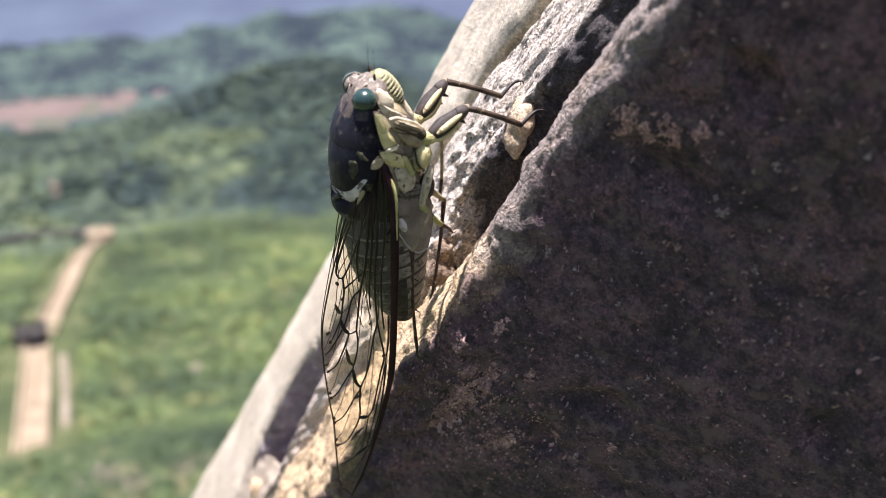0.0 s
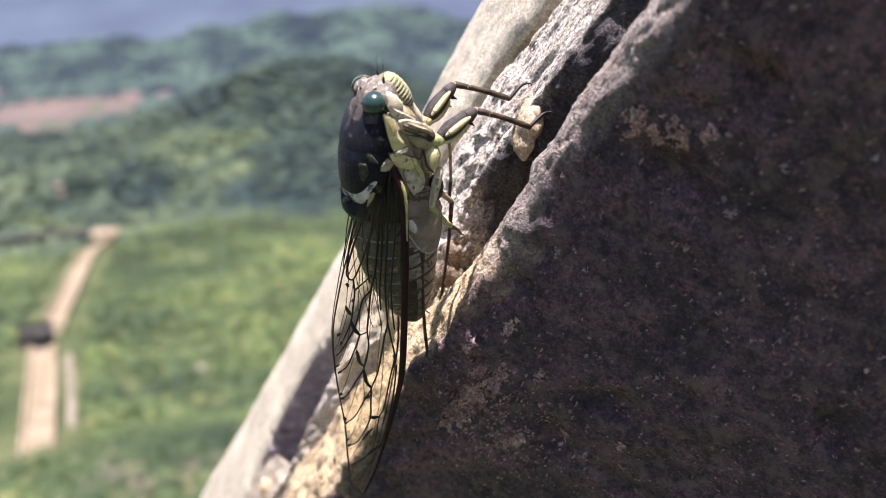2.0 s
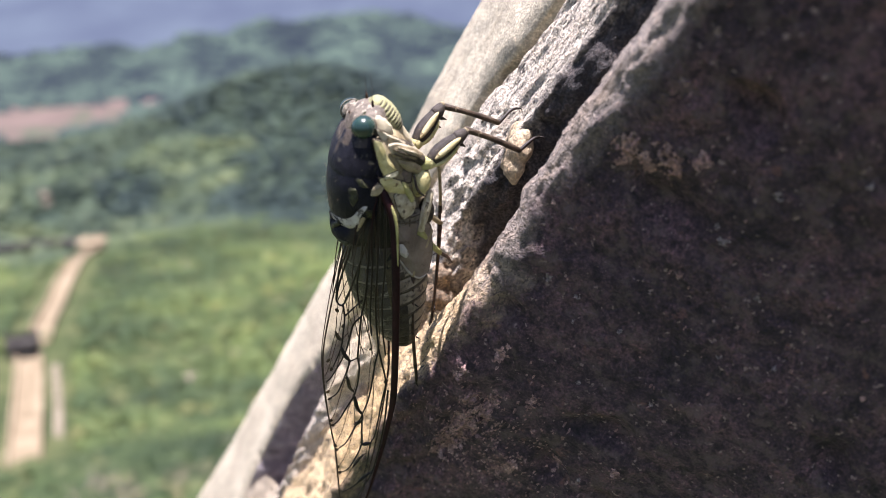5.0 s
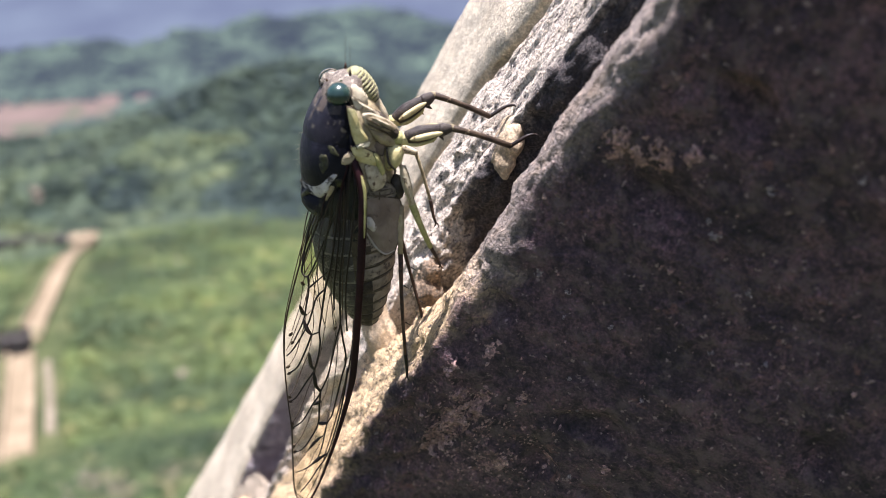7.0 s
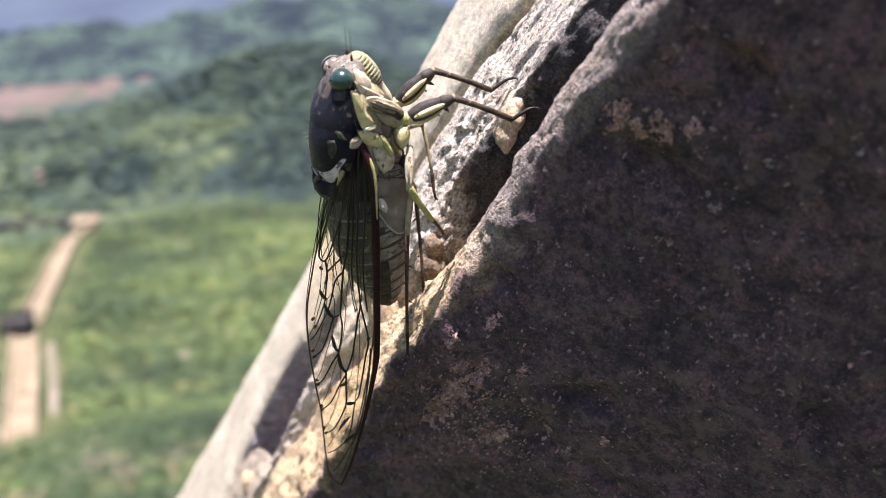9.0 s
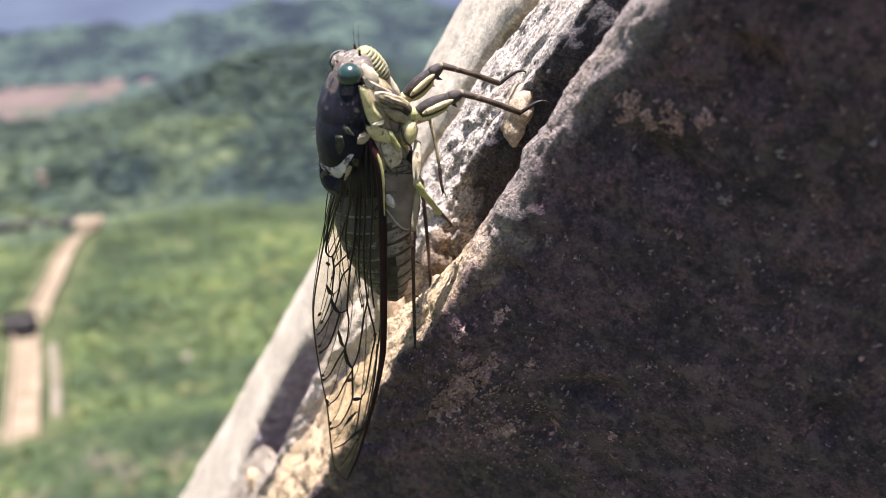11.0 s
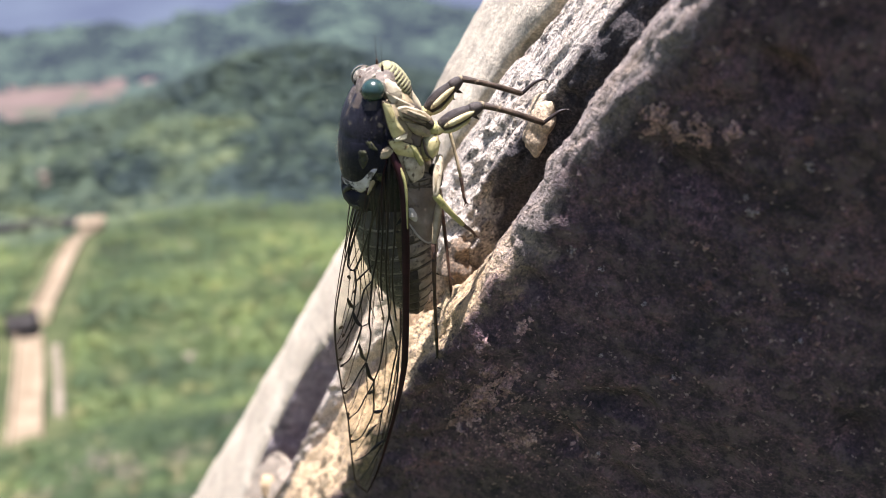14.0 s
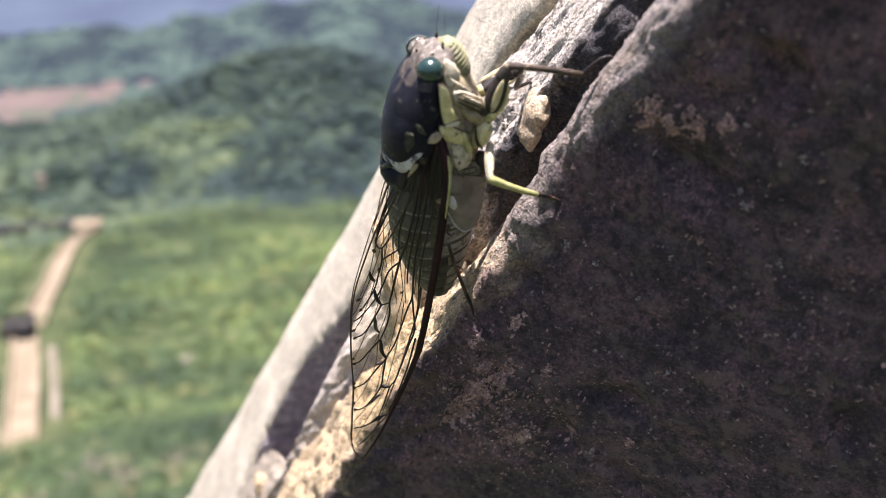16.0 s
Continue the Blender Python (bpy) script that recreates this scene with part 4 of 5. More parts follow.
for y, x in ((0, 11.3), (-0.55, 10.8), (0.55, 10.8)):
    bm = bmesh.new()
    blob(bm, (x, y, 2.35), (0.22, 0.22, 0.2), (0, 0, 0), 2)
    part("ocellus", bm, RED_SHELL, head, "tiny red simple eye")
# ribbed face
bm = bmesh.new()
mtx = pose(9.9, 0, -2.2, 0, -28, 0)
rows, n = 46, 28
rings = []
for i in range(rows + 1):
    u = -1 + 2 * i / rows
    r = math.sqrt(max(0.0, 1 - abs(u) ** 2.4))
    rib = 1 + 0.05 * math.cos(i * 2 * math.pi / 4.2)
    rings.append([bm.verts.new((mtx @ Vector((u * 2.95, math.cos(2 * math.pi * k / n) * 2.5 * r * rib, math.sin(2 * math.pi * k / n) * 1.65 * r * rib))) * MM) for k in range(n)])
for r, t in zip(rings, rings[1:]):
    for k in range(n):
        bm.faces.new((r[k], r[(k + 1) % n], t[(k + 1) % n], t[k]))
bmesh.ops.remove_doubles(bm, verts=bm.verts, dist=1e-6)
clypeus = part("clypeus", bm, FACE_SHELL, head, "swollen yellow-green ribbed face")
for k in range(9):
    u = -1 + 2 * (2.1 + 4.2 * (k + 1)) / 46
    r = math.sqrt(1 - abs(u) ** 2.4) * 1.0
    for s in (-1, 1):
        bm = bmesh.new()
        tube(bm, [mtx @ Vector((u * 2.95 - 0.25 * (1 - abs(math.cos(a))), s * abs(math.cos(a)) * 2.4 * r, -1.58 * math.sin(a) * r)) for a in np.linspace(0.1, 1.4, 8)], [0.04, 0.08, 0.1, 0.11, 0.11, 0.1, 0.08, 0.04], 6)
        part("rib_line", bm, BROWN_SHELL, clypeus)
bm = bmesh.new()
tube(bm, smooth_path([(7.8, 0, -3.0), (5.8, 0, -4.4), (4.0, 0, -5.3)]), [1.3, 1.25, 1.2, 1.1, 1.0, 0.95, 0.9, 0.8, 0.7, 0.6, 0.55, 0.5, 0.5], 12)
part("anteclypeus", bm, CHEEK_SHELL, head)
bm = bmesh.new()
tube(bm, smooth_path([(4.4, 0, -5.2), (1.5, 0, -6.1), (-2.5, 0, -6.5)]), [0.5, 0.5, 0.48, 0.46, 0.44, 0.42, 0.4, 0.38, 0.36, 0.33, 0.3, 0.25, 0.15], 10)
part("beak", bm, TAN_SHELL, head, "straight tan sucking beak")


# plates of the flank, coxae
def strap(name, path, radii, mat, flat, parent, label=""):
    bm = bmesh.new()
    p = smooth_path(path, 5)
    r = np.interp(np.linspace(0, 1, len(p)), np.linspace(0, 1, len(radii)), radii)
    tube(bm, p, [float(v) * (1 + 0.12 * noise.noise(q * 1.3)) for v, q in zip(r, p)], 14, flat)
    return part(name, bm, mat, parent, label)


def flank_y(x, z):
    """How far the flank stands out at a height."""
    return float(np.interp(z, [-6.5, -6, -4.5, -3, -1.5, 0, 1.5], [2.6, 3.5, 4.5, 5.05, 5.45, 5.7, 5.8]))


def dome_y(x, z):
    w, t, b = (float(np.interp(x, DOME_X, q)) for q in (DOME_W, DOME_T, DOME_B))
    c = (z - (t + b) / 2) / ((t - b) / 2)
    return w * math.sqrt(max(0.0, 1 - min(1, abs(c)) ** 2))


def plate(name, outline, s, mat, high=0.3, rim=None, out=0.0, label="", surface=flank_y, parent=None, round_off=2):
    """A horny plate laid on the flank: an outline (x, z) with softened corners, a bevelled edge and a low swell."""
    pts = [Vector((x, 0, z)) for x, z in outline]
    for _ in range(round_off):
        pts = [q for a, b in zip(pts, pts[1:] + pts[:1]) for q in (a.lerp(b, 0.16), a.lerp(b, 0.84))]
    mid = sum(pts, Vector()) / len(pts)
    pts = [mid + (q - mid) * 1.13 for q in pts]
    bm = bmesh.new()
    rings = []
    for f, h in ((1.0, -0.4), (1.0, 0.0), (0.96, 0.07), (0.86, 0.1), (0.6, 0.1 + high * 0.3), (0.3, 0.1 + high * 0.5)):
        row = []
        for q in pts:
            p = mid.lerp(q, f)
            wob = 0.25 * noise.noise(Vector((p.x * 1.1, p.z * 1.1, s))) + 0.12 * noise.noise(Vector((p.x * 3.1, p.z * 3.1, s)))
            row.append(bm.verts.new(Vector((p.x, s * (surface(p.x, p.z) + out + h + (wob if f < 0.95 else 0)), p.z)) * MM))
        rings.append(row)
    n = len(pts)
    for i, (r, t) in enumerate(zip(rings, rings[1:])):
        for k in range(n):
            face = bm.faces.new((r[k], r[(k + 1) % n], t[(k + 1) % n], t[k]))
            face.material_index = 1 if rim and i < 3 else 2 if i < 2 else 0
    bm.faces.new(rings[-1])
    bmesh.ops.recalc_face_normals(bm, faces=bm.faces)
    return part(name, bm, [mat, rim or mat, SEAM], parent or cicada, label)


def flank(s):
    plate("side_plate", [(9.0, 0.9), (8.4, -0.2), (6.2, -0.6), (4.4, -1.5), (3.8, -1.2), (3.7, 0.1), (5.3, 0.6)], s, YELLOW_SHELL, 0.5, out=0.15, label="pale yellow side plate behind the eye")
    plate("seam_plate", [(4.3, -1.6), (4.1, 0.2), (3.6, 0.2), (3.6, -1.4)], s, PALE_RIM, 0.1, out=0.4, label="cream rim of the side plate")
    plate("cheek_plate", [(10.1, 0.0), (9.0, -1.2), (7.4, -3.2), (6.0, -4.5), (7.0, -2.7), (8.4, -0.4)], s, CHEEK_SHELL, 0.3, out=-1.0, label="cream mottled cheek plate")
    plate("coxa_plate", [(7.6, -1.2), (7.5, -2.4), (6.1, -4.6), (4.6, -5.8), (3.9, -5.6), (5.0, -3.6), (6.0, -1.6)], s, COXA_SHELL, 0.5, CREAM_SHELL, out=-0.1, label="brown coxa plate with yellow edges")
    plate("coxa_plate", [(5.7, -1.7), (4.4, -4.0), (3.0, -5.7), (2.3, -5.0), (3.5, -3.0)], s, COXA_SHELL, 0.4, TAN_SHELL, out=-0.25)
    for k, (x0, z0, x1, z1) in enumerate(((7.2, -1.5, 4.6, -5.1), (7.3, -2.2, 5.1, -5.2), (6.6, -1.5, 4.4, -4.6))):
        strap("coxa_line", [(x0, s * (flank_y(x0, z0) + 0.2), z0), ((x0 + x1) / 2, s * (flank_y(0, (z0 + z1) / 2) + 0.28), (z0 + z1) / 2), (x1, s * (flank_y(x1, z1) + 0.15), z1)], [0.08, 0.16, 0.08], (SEAM, CREAM_SHELL, SEAM)[k], 1.0, cicada)
    plate("side_plate", [(3.9, -1.6), (3.2, -3.9), (1.4, -3.4), (2.2, -2.2)], s, GREY_PLATE, 0.3, BROWN_SHELL, out=-0.6, label="grey-brown hollow side plate")
    plate("side_plate", [(3.7, 0.9), (3.5, -0.5), (2.6, -1.7), (1.8, -2.7), (0.4, -3.0), (1.0, -1.3), (1.9, 0.3)], s, YELLOW_SHELL, 0.5, out=0.05, label="bent yellow side plate under the wing")
    plate("side_plate", [(1.0, -0.7), (0.5, -2.9), (-1.4, -3.5), (-2.6, -2.9), (-2.9, -1.4), (-1.3, -0.9)], s, CREAM_SHELL, 0.35, out=-0.05, label="cream lower side plate")
    plate("side_ridge", [(2.5, -1.9), (2.1, -2.6), (-0.5, -3.4), (-0.8, -2.8), (0.8, -2.2)], s, GREEN_SHELL, 0.35, out=0.3, label="greenish ridge across the plate")
    plate("side_plate", [(-2.2, -0.6), (-2.4, -3.6), (-4.4, -5.0), (-5.0, -2.6), (-4.6, -0.3)], s, FLANK_SHELL, 0.3, out=-0.35, label="grey-brown wrinkled side plate")
    for x0, z0, x1, z1 in ((-2.6, -1.0, -3.3, -4.0), (-3.4, -0.7, -4.1, -4.4), (-2.9, -2.4, -4.4, -2.2)):
        strap("wrinkle", [(x0, s * (flank_y(x0, z0) - 0.1), z0), ((x0 + x1) / 2 - 0.2, s * (flank_y(0, (z0 + z1) / 2) - 0.1), (z0 + z1) / 2), (x1, s * (flank_y(x1, z1) - 0.1), z1)], [0.06, 0.14, 0.06], SEAM, 1.0, cicada)
    # solid black plate paints the shade of the gap by the belly plate
    plate("gap_shade", [(-7.6, 0.8), (-9.4, 0.1), (-11.4, -0.9), (-12.6, -0.6), (-12.4, 1.4), (-9.0, 2.0)], s, BLACK_SHELL, 0.1, out=-0.45, label="black plate for the shaded hollow beside the belly plate")
    plate("operculum", [(-4.2, -0.2), (-4.4, -2.5), (-5.6, -5.2), (-9.4, -4.9), (-12.2, -3.8), (-12.5, -2.5), (-11.3, -1.2), (-9.5, -0.3), (-7.6, 0.4), (-5.6, 0.4)], s, GREY_PLATE, 0.7, out=-0.2, label="smooth grey-tan belly plate with a pale rim", round_off=3)
    strap("plate_rim", [(x, s * (flank_y(x, z) - 0.12), z) for x, z in ((-7.4, 0.5), (-9.5, -0.3), (-11.4, -1.2), (-12.7, -2.4), (-12.6, -3.8))], [0.05, 0.13, 0.15, 0.12, 0.05], PLATE_RIM, 1.0, cicada, "pale rim of the belly plate")
    # a raised whitish piece stands for sunlight on the belly plate
    plate("sun_patch", [(-6.4, -0.1), (-6.5, -0.8), (-8.1, -1.4), (-8.7, -0.9), (-7.6, 0.0)], s, SUNLIT_PLATE, 0.4, out=0.12, label="sun patch made as a whitish piece on the belly plate")
    plate("wing_root", [(2.6, 2.6), (3.2, 1.2), (2.4, 0.6), (1.6, 1.4), (1.8, 2.6)], s, TAN_SHELL, 0.5, out=0.2, label="tan knob at the wing root")
    plate("wax_patch", [(-1.9, 7.3), (-1.6, 6.0), (-1.0, 5.2), (0.5, 3.9), (0.3, 3.2), (-1.2, 4.4), (-2.2, 4.5), (-3.8, 5.5), (-3.0, 7.0)], s, WAX, 0.1, out=0.0, label="white waxy patch", surface=dome_y, round_off=2)
    for outline in ([(3.2, 5.0), (3.2, 4.2), (1.9, 4.1), (0.7, 4.9), (1.8, 5.2)], [(4.9, 4.6), (4.6, 3.4), (3.0, 2.6), (3.6, 3.8)], [(-0.2, 3.4), (-0.6, 2.4), (-2.0, 2.6), (-1.2, 3.4)]):
        plate("back_mark", outline, s, OLIVE_SHELL, 0.05, out=-0.02, surface=dome_y, parent=mesonotum)
    for centre, rad, turn, mat, name in (
            ((0.9, s * 3.5, -4.9), (2.1, 1.5, 1.35), (0, 25, 0), YELLOW_SHELL, "middle_coxa"),
            ((-3.9, s * 2.9, -5.2), (1.9, 1.2, 1.1), (0, 10, 0), BROWN_SHELL, "hind_coxa")):
        bm = bmesh.new()
        blob(bm, centre, rad, turn, 3, 0.14, 1.1)
        part(name, bm, mat, cicada)
    strap("seam", [(2.6, s * 4.6, -3.9), (0.6, s * 5.0, -4.0), (-0.8, s * 4.6, -4.9)], [0.12, 0.2, 0.1], BROWN_SHELL, 1.0, cicada)
    for k in range(4):
        strap("root_vein", [(2.2 - 0.3 * k, s * 5.6, 1.0 + 0.5 * k), (-2.5, s * (6.2 - 0.5 * k), 2.0 + 0.9 * k), (-8, s * (6.2 - 0.8 * k), 2.6 + 1.2 * k)], [0.2, 0.12, 0.05], COSTA if k % 2 else VEIN, 1.0, cicada, "dark vein at the wing root")
    strap("wing_fold", [(0.2, s * 5.6, 3.2), (-1.8, s * 5.2, 4.0), (-3.6, s * 4.4, 4.8)], [0.2, 0.42, 0.15], TAN_SHELL, 0.5, cicada, "tan fold of the wing root")
    bm = bmesh.new()
    tube(bm, smooth_path([(7.0, s * 3.2, -2.2), (5.4, s * 3.5, -3.9), (3.7, s * 3.6, -5.5)]), [0.8, 1.0, 1.1, 1.15, 1.15, 1.1, 1.05, 1.0, 0.95, 0.9, 0.85, 0.8, 0.7], 12)
    coxa = part("fore_coxa", bm, BROWN_SHELL, cicada, "tan and brown striped coxa")
    for dy, dz in ((0.75, 0.45), (0.85, -0.35)):
        bm = bmesh.new()
        tube(bm, [(6.8, s * (3.2 + dy), -2.3 + dz), (5.4, s * (3.5 + dy * 1.15), -3.9 + dz), (4.0, s * (3.6 + dy * 0.9), -5.2 + dz)], [0.12, 0.2, 0.1], 6)
        part("stripe", bm, BROWN_SHELL, coxa)
    bm = bmesh.new()
    blob(bm, (3.3, s * 3.55, -5.9), (0.95, 0.8, 0.9), (0, 0, 0), 3)
    part("trochanter", bm, GREEN_SHELL, cicada)


mirrored(flank)

# abdomen: overlapping rings
AX = [-7.0, -9.5, -12, -14.3, -16.5, -18.7, -20.8, -22.7, -24.4, -25.8, -26.6]
AW = [5.1, 5.6, 5.7, 5.6, 5.3, 4.9, 4.3, 3.6, 2.7, 1.7, 0.6]
AT = [6.2, 6.7, 6.9, 6.7, 6.3, 5.7, 4.9, 4.0, 3.0, 1.8, 0.5]
AB = [-4.6, -4.9, -4.9, -4.7, -4.3, -3.8, -3.2, -2.5, -1.8, -1.0, -0.1]
for i in range(len(AX) - 1):
    bm = bmesh.new()
    rows = []
    for t in (-0.12, 0.15, 0.5, 0.85, 1.0, 1.02):
        x = AX[i] + (AX[i + 1] - AX[i]) * t
        w, zt, zb = (float(np.interp(-x, [-v for v in AX], q)) for q in (AW, AT, AB))
        g = {-0.12: -0.25, 0.15: 0.0, 0.5: 0.1, 0.85: 0.12, 1.0: 0.06, 1.02: -0.2}[t]
        rows.append((x, max(w + g, 0.1), zt + g, zb - g))
    loft(bm, rows)
    mid = (AT[i] + AB[i]) / 2 * MM
    for f in bm.faces:
        c = f.calc_center_median()
        along = (c.x / MM - AX[i]) / (AX[i + 1] - AX[i])
        if c.z > mid + 0.0012:
            f.material_index = 3 if along > 0.85 else 0
        elif c.z > mid - 0.0006:
            f.material_index = 2
        else:
            f.material_index = 2 if along > 0.7 and abs(c.y) > 0.0012 else 1
    part("abdomen_ring", bm, [ABDOMEN_SHELL, BELLY_SHELL, BROWN_SHELL, RING_EDGE], cicada, "abdomen ring, black above and banded tan below")
    if 2 <= i <= 8:
        x = AX[i] + (AX[i + 1] - AX[i]) * 0.8
        w, zt, zb = (float(np.interp(-x, [-v for v in AX], q)) for q in (AW, AT, AB))
        bm = bmesh.new()
        tube(bm, [(x, math.cos(a) * (w + 0.05), (zt + zb) / 2 + math.sin(a) * ((zt - zb) / 2 + 0.05)) for a in np.linspace(math.pi * 1.0, math.pi * 2.0, 16)], [0.06, 0.1, 0.14, 0.17, 0.15, 0.12, 0.14, 0.11, 0.12, 0.14, 0.15, 0.17, 0.15, 0.12, 0.09, 0.06], 6)
        part("belly_band", bm, BROWN_SHELL, cicada, "dark edge of a belly ring")

# wings: leading and trailing edge, from the hinge to the tip
WX = [2.2, -2.1, -10.3, -19.5, -29.9, -35.3, -44.4, -52.5, -56.2, -58.3]
CZ = [0.8, 0.2, 1.1, 2.3, 3.7, 4.8, 7.6, 10.7, 12.5, 13.7]
CY = [5.4, 6.6, 7, 6.2, 4.8, 4.0, 2.6, 1.5, 1.0, 0.7]
TX = [0.9, -1.9, -11.2, -18.2, -24.7, -31.7, -38.2, -42.7, -49.5, -55.4, -58.3]
TZ = [2.4, 3.7, 8.0, 10.7, 12.7, 13.6, 13.9, 14.0, 14.7, 15.1, 13.7]
TY = [5, 2.8, 1.2, 0.7, 0.5, 0.45, 0.4, 0.4, 0.4, 0.5, 0.7]


# the other wing is folded lower on its flank
FAR_CZ = [z - d for z, d in zip(CZ, [0.5, 1.5, 1.9, 1.9, 1.7, 1.5, 0.9, 0.5, 0.3, 0])]


def wing_edges(x, s):
    f = lambda xs, q: float(np.interp(-x, [-v for v in xs], q))
    return (f(WX, CY), f(WX, CZ if s < 0 else FAR_CZ)), (f(TX, TY), f(TX, TZ))


def wing_point(x, z, s, lift=0.0):
    """A point of the wing from its length and height: between the edges, gently arched."""
    (cy, cz), (ty, tz) = wing_edges(x, s)
    t = min(max((z - cz) / max(tz - cz, 0.05), 0), 1)
    y = cy + (ty - cy) * t + 0.7 * math.sin(math.pi * t) * min(1, (tz - cz) / 6)
    return (x, s * (y + lift), z)


VEINS = [
    [(0.4, 1.5), (-7.7, 2.9), (-13.7, 4.1), (-18.3, 4.7), (-22.5, 5.0), (-25.2, 5.8), (-31.4, 7.5), (-34.9, 9.0)],
    [(-22.5, 5.0), (-25.3, 4.9), (-29.0, 4.8), (-32.2, 5.7), (-36.5, 6.9), (-39.5, 7.8), (-41.1, 8.7), (-44.8, 9.7), (-48.0, 10.8)],
    [(-2.5, 4.3), (-7.9, 7.0), (-12.7, 8.5), (-15.1, 9.1)],
    [(-2.1, 3.5), (-5.8, 5.3), (-9.2, 6.8), (-12.7, 8.3), (-15.1, 9.1), (-15.6, 8.4), (-12.8, 6.9), (-9.3, 5.4), (-5.8, 3.8)],
    [(-15.6, 8.4), (-17.7, 8.6), (-20.0, 9.2), (-22.5, 9.9), (-26.1, 11.6)],
    [(-17.3, 8.5), (-16.0, 7.3), (-14.5, 5.9)]]
VEINS += [
    [(-1.4, 2.5), (-7.8, 4.0), (-13.8, 5.4), (-17.0, 6.4), (-22.2, 7.6), (-24.1, 8.0), (-26.1, 8.1), (-28.7, 8.7), (-31.3, 9.6)],
    [(-22.6, 9.8), (-24.2, 9.5), (-24.7, 9.1), (-24.1, 8.0)],
    [(-24.7, 9.1), (-27.2, 10.1), (-30.6, 11.7), (-32.1, 13.2)],
    [(-31.3, 9.6), (-33.2, 10.8), (-36.3, 12.6), (-37.4, 13.8)],
    [(-31.4, 9.5), (-33.7, 9.5), (-34.9, 9.0), (-37.5, 10.5), (-40.6, 12.2), (-42.4, 13.9)],
    [(-34.9, 9.0), (-37.8, 9.5), (-40.9, 10.0), (-44.0, 11.5), (-46.1, 12.9), (-47.0, 14.2)],
    [(-40.9, 10.0), (-40.9, 8.7)]]
VEINS += [
    [(-48.0, 10.8), (-49.4, 12.2), (-50.4, 13.5), (-51.0, 14.5)],
    [(-30.7, 4.7), (-36.2, 5.8), (-41.8, 7.3), (-47.3, 9.2), (-49.8, 10.8), (-52.9, 12.8), (-54.9, 14.3)],
    [(-0.4, 0.8), (-7.6, 2.0), (-14.6, 3.4), (-19.3, 4.0), (-23.8, 4.2)],
    [(-3.1, 3.4), (-8.0, 4.9), (-12.2, 6.1), (-15.7, 6.4)],
    [(-2.9, 2.6), (-10.2, 4.0), (-16.4, 5.2), (-20.2, 5.6)],
    [(-17.0, 6.4), (-18.6, 7.7), (-21.3, 8.7), (-23.7, 9.7), (-27.6, 11.9), (-29.0, 13.0)],
    [(-47.3, 9.2), (-48.0, 10.8)]]
# smoky spots: thick dark stretches of cross vein, and small brown clouds on the margin
CLOUDS = [[(-22.4, 9.9), (-23.4, 9.75), (-24.2, 9.5), (-24.7, 9.1)], [(-31.3, 9.6), (-32.4, 9.55), (-33.7, 9.5), (-34.9, 9.0)], [(-40.9, 10.0), (-40.95, 9.4), (-40.9, 8.7)], [(-47.4, 9.6), (-48.0, 10.6), (-48.4, 11.1), (-49.0, 11.8)]]
SPOTS = [(-19.0, 9.0), (-26.6, 11.9), (-32.0, 13.0), (-37.3, 13.6), (-42.3, 13.8), (-46.9, 14.1), (-28.9, 4.9)]


